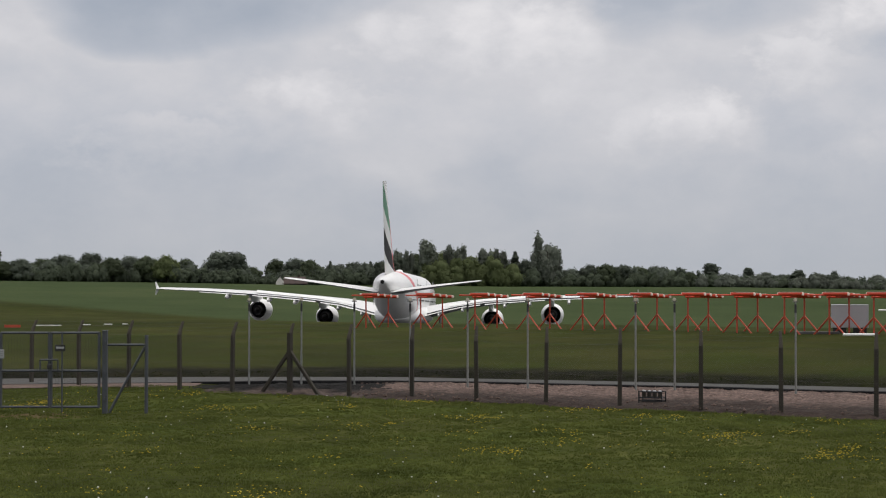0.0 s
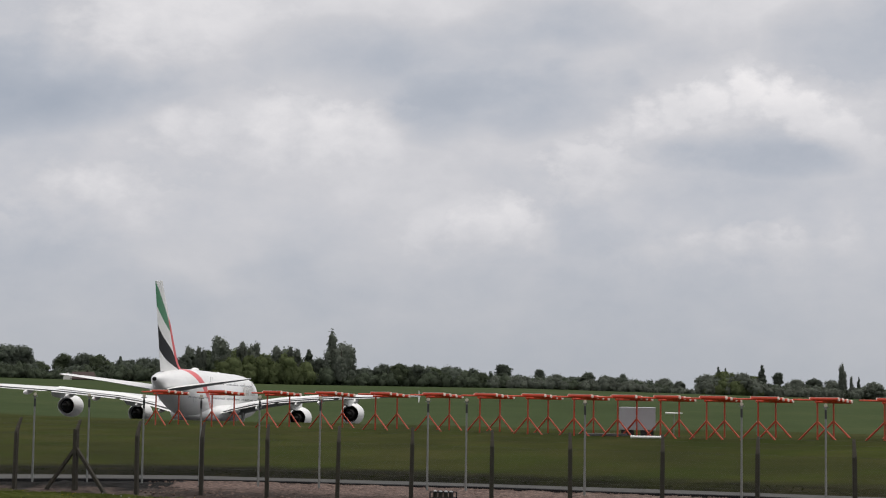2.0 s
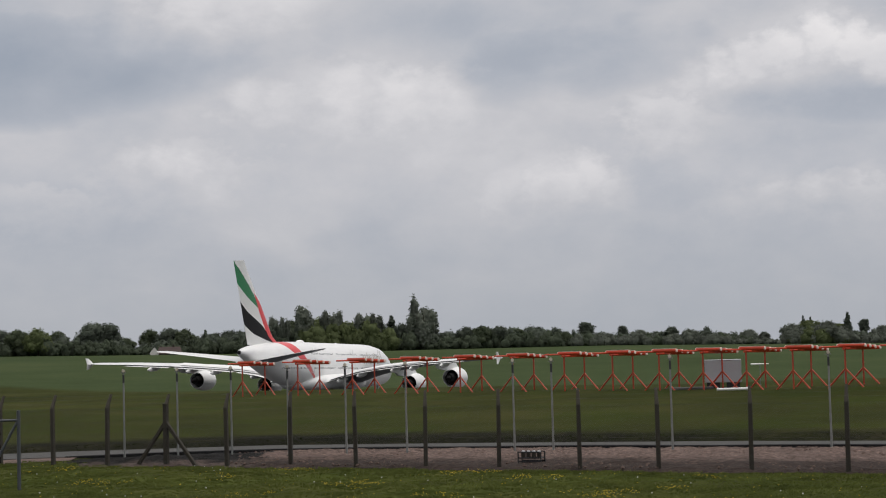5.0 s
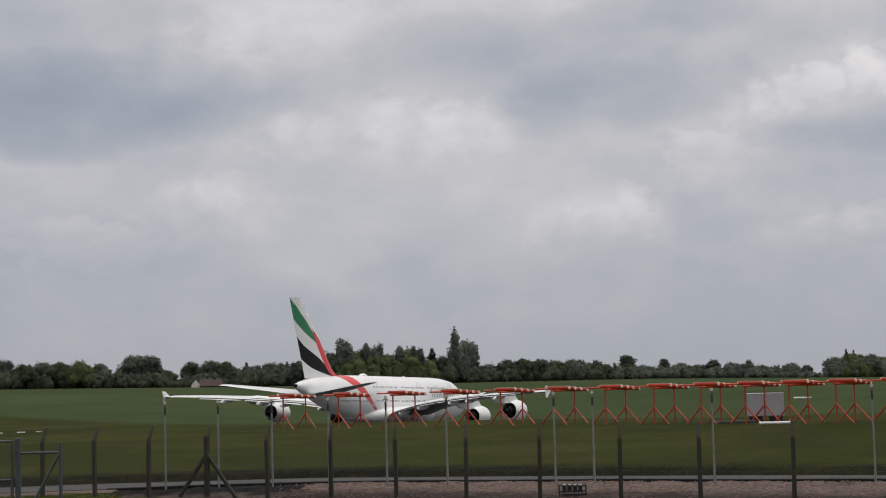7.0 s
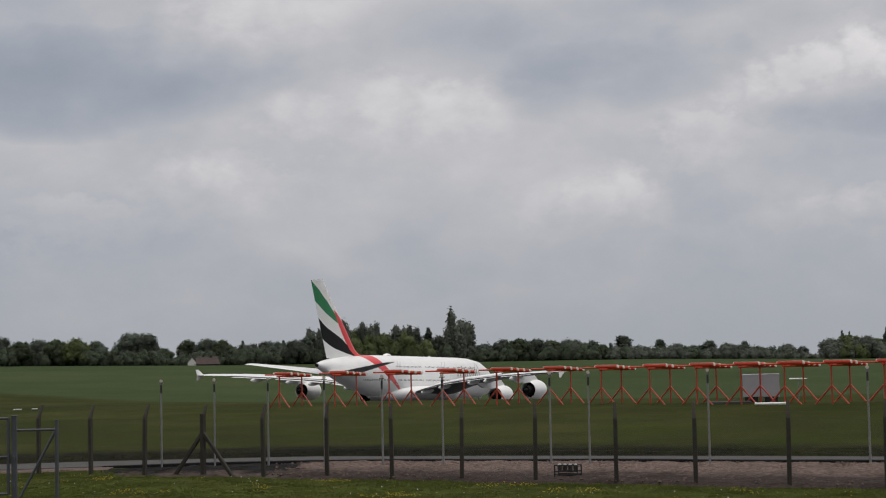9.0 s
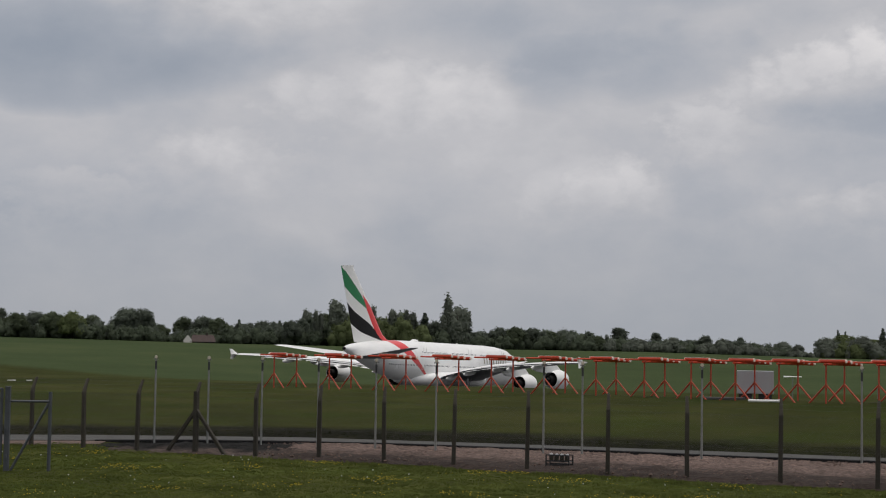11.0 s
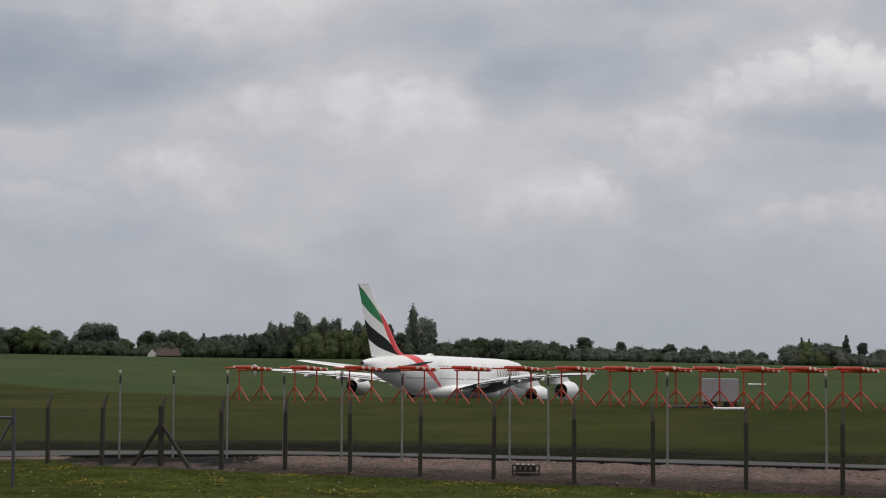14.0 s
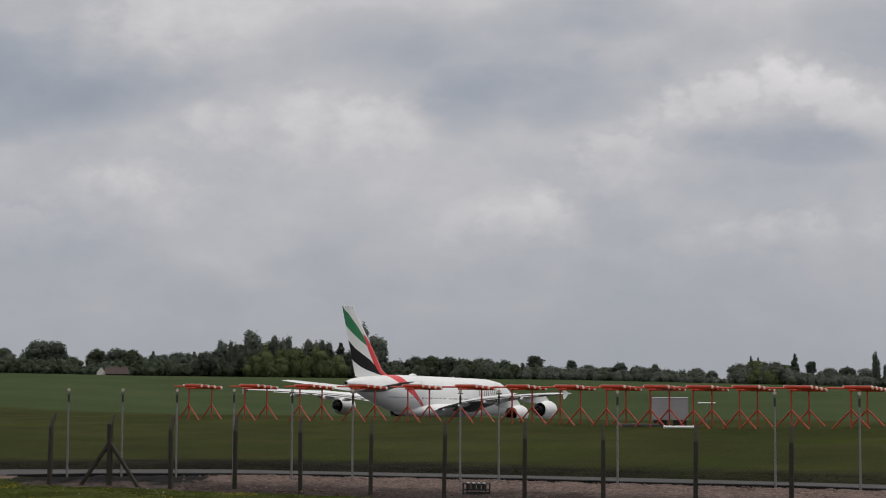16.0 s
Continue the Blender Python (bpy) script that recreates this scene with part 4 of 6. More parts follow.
# ---- airliner ----
def paint_material():
    """White enamel with the red band that sweeps from the fin down the tail."""
    m = bpy.data.materials.new("airliner_paint")
    m.use_nodes = True
    nt = m.node_tree
    b = nt.nodes["Principled BSDF"]
    b.inputs["Roughness"].default_value, b.inputs["Coat Weight"].default_value = 0.35, 0.3
    co = nt.nodes.new("ShaderNodeTexCoord").outputs["Object"]
    sep = nt.nodes.new("ShaderNodeSeparateXYZ")
    nt.links.new(co, sep.inputs[0])
    x, z = sep.outputs[0], sep.outputs[2]
    low = math_node(nt, "SUBTRACT", 10.9, z)
    mid = math_node(nt, "MULTIPLY_ADD", low, 1.2, -54.3)
    mid = math_node(nt, "MULTIPLY_ADD", math_node(nt, "MULTIPLY", low, low), 0.045, mid)
    half = math_node(nt, "SUBTRACT", 2.3, math_node(nt, "MULTIPLY", low, 0.28))
    d = math_node(nt, "SUBTRACT", half, math_node(nt, "ABSOLUTE", math_node(nt, "SUBTRACT", x, mid)))
    band = math_node(nt, "MULTIPLY", d, 12.0, clamp=True)
    grime = noise_node(nt, co, 0.5, 5.0, 0.6)
    streak = nt.nodes.new("ShaderNodeMapping")
    streak.inputs["Scale"].default_value = (0.25, 3.0, 3.0)
    nt.links.new(co, streak.inputs[0])
    grime2 = noise_node(nt, streak.outputs[0], 1.2, 4.0, 0.6)
    f = math_node(nt, "ADD", math_node(nt, "MULTIPLY", grime, 0.5), math_node(nt, "MULTIPLY", grime2, 0.5))
    white = ramp(nt, f, [(0.3, (0.74, 0.74, 0.74)), (0.65, (0.83, 0.83, 0.82))])
    nt.links.new(mix_rgb(nt, band, white, (0.66, 0.032, 0.035)), b.inputs["Base Color"])
    return m


M_PAINT = paint_material()
M_WHITE = material("white_enamel", (0.80, 0.80, 0.79), 0.35, vary=0.05, scale=0.4, fine=3.0)
M_WING = material("light_grey_wing_paint", (0.68, 0.68, 0.68), 0.4, vary=0.07, scale=0.4, fine=3.0)
M_WING_LOW = material("shaded_underside_grey", (0.17, 0.18, 0.20), 0.5, vary=0.1, scale=0.4, fine=3.0)
M_GREEN = material("fin_green", (0.02, 0.20, 0.075), 0.35, vary=0.06, scale=0.5, fine=4.0)
M_RED = material("fin_red", (0.66, 0.032, 0.035), 0.35, vary=0.06, scale=0.5, fine=4.0)
M_FBLACK = material("fin_black", (0.008, 0.008, 0.009), 0.5, vary=0.1, scale=0.5, fine=4.0, spec=0.2)
M_GOLD = material("gold_title_paint", (0.26, 0.23, 0.17), 0.4, vary=0.08)
M_GLASS = material("dark_window", (0.12, 0.125, 0.14), 0.2, vary=0.1)
M_TYRE = material("tyre_rubber", (0.02, 0.02, 0.02), 0.9, vary=0.2)
M_METAL = material("bare_metal", (0.35, 0.35, 0.36), 0.35, 0.9, vary=0.15)
# near black; a solid plug of it fills each fan duct
M_EXH = material("dark_exhaust", (0.013, 0.012, 0.012), 0.7, 0.0, vary=0.3, spec=0.2)


def loft(bm, rings, close_ends=True):
    vs = [[bm.verts.new(p) for p in r] for r in rings]
    for a, b in zip(vs, vs[1:]):
        n = len(a)
        for i in range(n):
            bm.faces.new((a[i], a[(i + 1) % n], b[(i + 1) % n], b[i]))
    if close_ends:
        bm.faces.new(list(reversed(vs[0])))
        bm.faces.new(vs[-1])
    bmesh.ops.recalc_face_normals(bm, faces=list(bm.faces))
    return vs


FUSELAGE = [(-0.02, 5.2, 5.3, 0.05), (-0.5, 4.35, 6.35, 0.95), (-1.4, 3.75, 7.3, 1.6), (-3.0, 3.2, 8.4, 2.3), (-5.0, 2.85, 9.35, 2.85), (-8.0, 2.6, 10.35, 3.3),
            (-12.0, 2.5, 10.8, 3.53), (-16.0, 2.48, 10.91, 3.57), (-30.0, 2.48, 10.91, 3.57), (-44.0, 2.5, 10.91, 3.57), (-49.0, 2.85, 10.9, 3.52), (-53.0, 3.55, 10.82, 3.32),
            (-57.0, 4.55, 10.65, 2.95), (-61.0, 5.75, 10.4, 2.4), (-64.5, 6.85, 10.05, 1.75), (-67.2, 7.7, 9.6, 1.1), (-68.6, 8.2, 9.25, 0.65), (-69.1, 8.45, 9.1, 0.4)]


def fuselage_width(x, z):
    """Half width of the hull at a height."""
    xs = [-f[0] for f in FUSELAGE]
    lo, hi, w = (float(np.interp(-x, xs, [f[k] for f in FUSELAGE])) for k in (1, 2, 3))
    c, h = (lo + hi) / 2, (hi - lo) / 2
    return w * max(0.0, 1 - abs((z - c) / h) ** 2.25) ** (1 / 2.25)


def airfoil(n=9, t=0.12):
    """Upper then lower points of a wing section: chord fraction, thickness fraction."""
    up, lo = [], []
    for i in range(n):
        c = 0.5 - 0.5 * math.cos(math.pi * i / (n - 1))
        y = 5 * t * (0.2969 * math.sqrt(c) - 0.126 * c - 0.3516 * c ** 2 + 0.2843 * c ** 3 - 0.1015 * c ** 4)
        up.append((c, y))
        lo.append((c, -y * 0.85))
    return up + lo[-2:0:-1]


WING = [  # half span, leading edge x, trailing edge x, z at leading edge, z at trailing edge, thickness
    (2.4, -19.6, -40.4, 4.1, 3.4, 0.12), (6.0, -22.2, -40.7, 4.85, 4.4, 0.115), (10.0, -25.2, -41.0, 5.6, 5.35, 0.105), (14.9, -28.8, -41.8, 6.15, 6.0, 0.10),
    (20.0, -32.5, -43.8, 6.6, 6.45, 0.10), (25.7, -36.7, -46.0, 7.0, 6.85, 0.10), (33.0, -42.0, -48.8, 7.35, 7.2, 0.10), (39.0, -46.4, -51.0, 7.5, 7.35, 0.09), (39.7, -47.4, -51.2, 7.5, 7.35, 0.07)]


def wing_value(y, k):
    return float(np.interp(y, [r[0] for r in WING], [r[k] for r in WING]))


def surface(name, table, side, mat, parent, label="", axis="y", slots=None):
    rings = []
    for row in table:
        s, le, te, zl, zt, th = row
        c = le - te
        ring = []
        for u, v in airfoil(9, th):
            x, z = le - u * c, zl + (zt - zl) * u + v * c
            ring.append((x, side * s, z))
        rings.append(ring)
    bm = bmesh.new()
    loft(bm, rings)
    ob = part(name, bm, mat, parent, label, True)
    if name in ("wing", "tailplane", "flap", "aileron", "elevator"):          # darker below: grey paint with the underside's shade worked into it
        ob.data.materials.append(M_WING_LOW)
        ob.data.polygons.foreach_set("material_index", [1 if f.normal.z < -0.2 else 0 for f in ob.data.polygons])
    return ob


def build_airliner():
    jet = thing("airliner", "large white double-deck four-engined airliner taxiing onto the runway", "airplane")
    # hull
    rings = []
    n = 40
    xs = [f[0] for f in FUSELAGE]
    stations = []
    for a, b in zip(FUSELAGE, FUSELAGE[1:]):
        k = max(1, int(abs(b[0] - a[0]) / 1.2))
        stations += [a[0] + (b[0] - a[0]) * i / k for i in range(k)]
    stations.append(FUSELAGE[-1][0])
    for x in stations:
        lo, hi, w = (float(np.interp(-x, [-q for q in xs], [f[k] for f in FUSELAGE])) for k in (1, 2, 3))
        c, h = (lo + hi) / 2, (hi - lo) / 2
        ring = []
        for i in range(n):
            t = 2 * math.pi * i / n
            cs, sn = math.cos(t), math.sin(t)
            ring.append((x, w * math.copysign(abs(cs) ** 0.89, cs), c + h * math.copysign(abs(sn) ** 0.89, sn)))
        rings.append(ring)
    bm = bmesh.new()
    loft(bm, rings)
    hull = part("fuselage", bm, M_PAINT, jet, "white fuselage with a red band sweeping down the tail", True)
    bm = bmesh.new()
    rod(bm, (-68.9, 0, 8.75), (-69.35, 0, 8.75), 0.34, 0.30, 14)
    part("tail_exhaust", bm, M_EXH, hull, "dark auxiliary exhaust")
    # belly fairing
    rings = []
    for x, w, lo, hi in ((-17.5, 1.2, 2.7, 3.6), (-20, 3.4, 2.25, 4.6), (-24, 4.3, 2.0, 5.3), (-32, 4.6, 1.9, 5.5), (-40, 4.55, 1.95, 5.3), (-44, 4.0, 2.1, 4.9), (-47.5, 2.6, 2.5, 4.3), (-50, 0.9, 2.9, 3.7)):
        c, h = (lo + hi) / 2, (hi - lo) / 2
        rings.append([(x, w * math.copysign(abs(math.cos(t)) ** 0.75, math.cos(t)), c + h * math.copysign(abs(math.sin(t)) ** 0.75, math.sin(t))) for t in [2 * math.pi * i / 24 for i in range(24)]])
    bm = bmesh.new()
    loft(bm, rings)
    part("belly_fairing", bm, M_WHITE, jet, "bulging white wing fairing", True)
    for x in (-34.0, -17.0):
        bm = bmesh.new()
        r = 0.75 if x < -20 else 0.25
        bmesh.ops.create_uvsphere(bm, u_segments=12, v_segments=8, radius=1.0, matrix=pose(x - 10, 0, 10.9) @ Matrix.Diagonal((r * 1.6, r * 0.9, r * 0.55, 1)))
        part("antenna_dome", bm, M_WHITE, hull, "", True)
    # window rows
    for deck, z, x0, x1 in (("upper", 8.75, -11.5, -47), ("main", 6.15, -9, -58)):
        for side in (-1, 1):
            verts, faces = [], []
            x = x0
            while x > x1:
                if int(-x * 2) % 23 > 2:
                    w0, w1 = fuselage_width(x, z - 0.17), fuselage_width(x, z + 0.17)
                    n0 = len(verts)
                    for dx, dz, w in ((-0.10, -0.14, w0), (0.10, -0.14, w0), (0.10, 0.14, w1), (-0.10, 0.14, w1)):
                        verts.append((x + dx, side * (w + 0.012), z + dz))
                        verts.append((x + dx * 1.0, side * (w - 0.10), z + dz))
                    q = [n0 + i for i in (0, 2, 4, 6)]
                    faces.append(tuple(q) if side < 0 else tuple(reversed(q)))
                    for i in range(4):
                        a, b = n0 + 2 * i, n0 + 2 * ((i + 1) % 4)
                        faces.append((a, b, b + 1, a + 1))
                x -= 0.53
            tagged(part_mesh("window_row", mesh_from("window_row", verts, faces, M_GLASS), hull, "row of small dark cabin windows"), kind="stuff")
        for x in ((-12.5, -27, -45) if deck == "upper" else (-7.5, -15.5, -24, -46, -55)):
            for side in (-1, 1):
                bm = bmesh.new()
                for dx, dz, sx, sz in ((-0.55, 0, 0.05, 1.9), (0.55, 0, 0.05, 1.9), (0, 0.95, 1.1, 0.05), (0, -0.95, 1.1, 0.05)):
                    w = fuselage_width(x + dx, z + dz + 0.1)
                    box(bm, sx, 0.06, sz, pose(x + dx, side * (w - 0.015), z + dz + 0.1, 0, 0, 0))
                part("door_outline", bm, M_WING, hull, "grey cabin door outline")
    # title on the upper deck, in plain gold bars
    for side in (-1, 1):
        x = -11.5
        for hgt, wid, gap in ((2.5, 0.3, 0.75), (1.6, 0.3, 0.45), (1.6, 0.3, 0.45), (1.6, 0.3, 0.6), (2.1, 0.3, 0.6), (1.6, 0.3, 0.9), (1.5, 0.35, 0.5), (1.6, 0.3, 0.6), (2.2, 0.3, 0.85), (1.5, 0.35, 0.8), (1.6, 0.4, 0.6)):
            verts, faces = [], []
            kx, kz = 3, 6
            for a in range(kx + 1):
                for b in range(kz + 1):
                    xx, zz = x - wid * a / kx, 7.35 + hgt * b / kz - 0.35
                    verts.append((xx, side * (fuselage_width(xx, zz) + 0.012), zz))
                    verts.append((xx, side * (fuselage_width(xx, zz) - 0.06), zz))
            m = kz + 1
            for a in range(kx):
                for b in range(kz):
                    q = [2 * (a * m + b), 2 * ((a + 1) * m + b), 2 * ((a + 1) * m + b + 1), 2 * (a * m + b + 1)]
                    faces.append(tuple(q))
            part_mesh("title_bar", mesh_from("title_bar", verts, faces, M_GOLD), hull, "gold title bar")
            x -= wid + gap
    # cockpit glazing
    bm = bmesh.new()
    for y in (-1.3, -0.8, -0.27, 0.27, 0.8, 1.3):
        box(bm, 0.12, 0.48, 0.55, pose(-2.05 - abs(y) * 0.55, y, 7.35, 0, 35, -y * 28))
    part("cockpit_glass", bm, M_GLASS, hull)
    # wings
    for side, nm in ((1, "wing"), (-1, "wing")):
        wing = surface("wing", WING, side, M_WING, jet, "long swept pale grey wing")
        # slotted flap line: trailing flap panels a little below the wing
        for y0, y1 in ((4.0, 13.6), (14.4, 24.6), (25.6, 33.0)):
            rows = []
            for y in np.linspace(y0, y1, 4):
                te, zt = wing_value(y, 2), wing_value(y, 4)
                ch = (wing_value(y, 1) - te) * 0.17
                rows.append((y, te + ch * 0.6, te - ch * 0.4, zt - 0.14, zt - 0.24 - ch * 0.04, 0.08))
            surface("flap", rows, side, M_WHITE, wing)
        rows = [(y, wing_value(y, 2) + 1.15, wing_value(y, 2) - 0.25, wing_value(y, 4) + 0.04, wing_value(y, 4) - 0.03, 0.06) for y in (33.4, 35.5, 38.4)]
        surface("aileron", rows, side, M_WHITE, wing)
        for y0, y1 in ((8.0, 24.4),):
            rows = [(y, wing_value(y, 2) + 3.4, wing_value(y, 2) + 1.2, wing_value(y, 4) + 0.75, wing_value(y, 4) + 0.34, 0.05) for y in (y0, 14.0, y1)]
            surface("spoiler", rows, side, M_WHITE, wing)
        # flap track fairings
        for y in (6.6, 10.6, 17.8, 22.0, 28.6):
            te, zt = wing_value(y, 2), wing_value(y, 4)
            bm = bmesh.new()
            bmesh.ops.create_uvsphere(bm, u_segments=10, v_segments=10, radius=1.0,
                                      matrix=pose(te + 1.0, side * y, zt - 0.55, 0, -6, 0) @ Matrix.Diagonal((2.6, 0.34, 0.5, 1)))
            part("flap_track_fairing", bm, M_WHITE, wing, "", True)
        # tip fence
        bm = bmesh.new()
        y = side * 39.72
        loft(bm, [[(x, y + side * 0.35 * abs(z - 7.4) * 0.25 + o, z) for x, o in ((le, 0), ((le + te) / 2, 0.06), (te, 0), ((le + te) / 2, -0.06))]
                  for le, te, z in ((-50.6, -51.4, 6.35), (-48.9, -51.4, 7.4), (-50.8, -51.8, 8.45))])
        part("tip_fence", bm, M_WHITE, wing)
        # engines
        for ey, ex, ez in ((14.9, -22.2, 3.15), (25.7, -29.6, 4.15)):
            prof = [(0.30, 1.46), (0.0, 1.62), (-0.25, 1.76), (-0.9, 1.92), (-2.0, 1.99), (-3.2, 1.92), (-4.3, 1.72), (-5.0, 1.52), (-5.0, 1.46), (-3.4, 1.42), (-1.0, 1.42), (0.30, 1.44)]
            bm = bmesh.new()
            seg = 32
            rings = [[bm.verts.new((ex + x, side * ey + r * math.cos(t), ez + r * math.sin(t))) for t in [2 * math.pi * i / seg for i in range(seg)]] for x, r in prof]
            for a, b in zip(rings, rings[1:]):
                for i in range(seg):
                    bm.faces.new((a[i], a[(i + 1) % seg], b[(i + 1) % seg], b[i]))
            bmesh.ops.recalc_face_normals(bm, faces=list(bm.faces))
            eng = part("engine", bm, M_WHITE, wing, "white engine nacelle", True)
            bm = bmesh.new()
            rod(bm, (ex - 1.15, side * ey, ez), (ex - 3.45, side * ey, ez), 1.40, 1.40, 28)
            part("fan_duct", bm, M_EXH, eng, "dark fan duct")
            bm = bmesh.new()
            rod(bm, (ex - 3.4, side * ey, ez), (ex - 5.9, side * ey, ez), 1.0, 0.72, 24)
            rod(bm, (ex - 5.85, side * ey, ez), (ex - 6.9, side * ey, ez), 0.45, 0.05, 20)
            part("core_nozzle", bm, M_EXH, eng, "dark core nozzle", True)
            bm = bmesh.new()
            rings = []
            ly = wing_value(ey, 1)
            zw = wing_value(ey, 3)
            for x, z0, z1, w in ((ex - 1.0, ez + 1.75, ez + 2.05, 0.12), (ex - 3.0, ez + 1.6, max(ez + 2.2, zw + 0.15), 0.3), (ly - 0.5, ez + 1.3, zw + 0.1, 0.32), (ly - 4.0, ez + 1.5, zw - 0.1, 0.25), (ly - 6.0, zw - 0.9, zw - 0.25, 0.08)):
                y = side * ey
                rings.append([(x, y - w, z0), (x, y + w, z0), (x, y + w, z1), (x, y - w, z1)])
            loft(bm, rings)
            part("pylon", bm, M_WHITE, wing)
    # tailplanes
    HS = [(1.0, -56.6, -66.6, 7.4, 7.15, 0.10), (5.0, -59.6, -67.4, 7.95, 7.75, 0.10), (10.0, -63.3, -68.8, 8.6, 8.4, 0.09), (14.6, -66.7, -70.2, 9.15, 9.0, 0.08), (15.15, -67.6, -70.3, 9.2, 9.08, 0.06)]
    for side in (1, -1):
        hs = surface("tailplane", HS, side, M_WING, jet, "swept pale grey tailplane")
        rows = [(y, te + ch, te - 0.12, z + 0.07, z - 0.02, 0.06) for y, te, ch, z in ((3.0, -67.0, 2.4, 7.5), (8.0, -68.2, 1.8, 8.2), (14.2, -70.1, 1.1, 9.0))]
        surface("elevator", rows, side, M_WHITE, hs)
    # fin, its colours cut into the skin row by row from the trailing edge forward
    G0 = [(0, 0), (0.27, 0), (0.42, 0.36), (0.55, 0.73), (1, 0.73)]
    G1 = [(0, 0.03), (0.03, 0.08), (0.1, 0.33), (0.27, 0.62), (0.42, 0.76), (0.55, 0.73), (1, 0.73)]
    R0 = [(0, 0.8), (0.36, 0.78), (0.42, 0.76), (0.55, 0.715), (0.72, 0.71), (0.83, 0.72), (0.94, 0.71), (1, 0.66)]
    R1 = [(0, 0.8), (0.36, 0.785), (0.42, 0.89), (0.5, 0.97), (0.58, 0.995), (0.72, 1.0), (1, 1.0)]
    B0 = [(0, 0), (0.76, 0), (0.83, 0.16), (0.87, 0.27), (0.94, 0.60), (0.97, 0.74), (1, 0.72)]
    B1 = [(0, 0), (0.48, 0), (0.59, 0.19), (0.72, 0.56), (0.76, 0.65), (0.83, 0.74), (0.94, 0.755), (0.97, 0.745), (1, 0.72)]
    verts, faces, slots = [], [], []
    rowsn = 48
    tabs = []
    for k in range(rowsn + 1):
        v = k / rowsn
        te, le = -71.25 + 5.3 * v, -67.1 + 12.6 * v + (2.6 * max(0, v - 0.86) / 0.14 * max(0, v - 0.86) / 0.14)
        z = 24.1 - 14.0 * v
        g0, g1, r0, r1, b0, b1 = (lerp_table(q, v) for q in (G0, G1, R0, R1, B0, B1))
        g1 = max(g0, g1) if v < 0.55 else g0
        if v < 0.48:
            b0 = b1 = 0.0
        # sorted cuts along the chord, each with the colour behind it
        if v < 0.55:
            cuts = [(0, 0), (b0, 0), (max(b0, b1), 2), (max(b1, g0), 0), (max(b1, g1), 1), (max(g1, r0), 0), (max(r0, r1), 3), (1.0, 0)]
        else:
            cuts = [(0, 0), (b0, 0), (max(b0, b1), 2), (max(b1, r0), 0), (max(b1, r0), 0), (max(b1, r0), 0), (max(r0, r1), 3), (1.0, 0)]
        tabs.append((z, te, le, cuts))
    sub = 3
    for side in (1, -1):
        base = len(verts)
        ncol = 7 * sub + 1
        for z, te, le, cuts in tabs:
            c = le - te
            us = [0.0]
            for a, b in zip(cuts, cuts[1:]):
                us += [a[0] + (b[0] - a[0]) * (i + 1) / sub for i in range(sub)]
            for u in us:
                q = 1 - u
                y = 5 * 0.095 * (0.2969 * math.sqrt(max(q, 0)) - 0.126 * q - 0.3516 * q ** 2 + 0.2843 * q ** 3 - 0.1036 * q ** 4)
                verts.append((te + u * c, side * (y * c + 0.004), z + 0.35 * u * (z > 24.0)))
        for k in range(rowsn):
            for j in range(ncol - 1):
                a = base + k * ncol + j
                f = (a, a + 1, a + ncol + 1, a + ncol)
                faces.append(f if side > 0 else tuple(reversed(f)))
                slots.append(tabs[k + 1][3][j // sub + 1][1])
    nv = len(verts) // 2
    for j in range(ncol - 1):
        faces.append((j, nv + j, nv + j + 1, j + 1))
        slots.append(0)
    fin = part_mesh("fin", mesh_from("fin", verts, faces, [M_WHITE, M_GREEN, M_FBLACK, M_RED], slots), jet, "tall white fin with green, black and red swooshes")
    # landing gear
    wheels = []

    def wheel_mesh(r, w):
        bm = bmesh.new()
        prof = [(-w / 2, r * 0.5), (-w / 2, r * 0.85), (-w * 0.35, r), (w * 0.35, r), (w / 2, r * 0.85), (w / 2, r * 0.5)]
        rings = [[(r_ * math.cos(t), y_, r_ * math.sin(t)) for t in [2 * math.pi * i / 20 for i in range(20)]] for y_, r_ in prof]
        loft(bm, rings)
        me = bpy.data.meshes.new("wheel")
        bm.to_mesh(me)
        bm.free()
        me.materials.append(M_TYRE)
        bm = bmesh.new()
        rod(bm, (0, -w * 0.52, 0), (0, w * 0.52, 0), r * 0.45, r * 0.45, 10)
        for i in range(5):
            t = 2 * math.pi * i / 5
            rod(bm, (r * 0.3 * math.cos(t), -w * 0.56, r * 0.3 * math.sin(t)), (r * 0.3 * math.cos(t), w * 0.56, r * 0.3 * math.sin(t)), r * 0.07, r * 0.07, 6)
        hub = bpy.data.meshes.new("hub")
        bm.to_mesh(hub)
        bm.free()
        hub.materials.append(M_METAL)
        return me, hub

    big, small = wheel_mesh(0.70, 0.50), wheel_mesh(0.62, 0.42)
    for nm, x, y, z_top, rows, r, track, meshes in (("nose_gear", -5.2, 0.0, 3.2, (0.0,), 0.62, 0.42, small), ("wing_gear", -33.0, 6.2, 3.8, (-0.85, 0.85), 0.70, 0.62, big), ("wing_gear", -33.0, -6.2, 3.8, (-0.85, 0.85), 0.70, 0.62, big),
                                                    ("body_gear", -36.6, 2.6, 2.6, (-1.65, 0.0, 1.65), 0.70, 0.62, big), ("body_gear", -36.6, -2.6, 2.6, (-1.65, 0.0, 1.65), 0.70, 0.62, big)):
        bm = bmesh.new()
        rod(bm, (x, y, r), (x, y, z_top), 0.2, 0.24, 12)
        beam(bm, (x + rows[0] - 0.1, y, r), (x + rows[-1] + 0.1, y, r), 0.22, 0.22)
        for q in rows:
            rod(bm, (x + q, y - track, r), (x + q, y + track, r), 0.10, 0.10, 8)
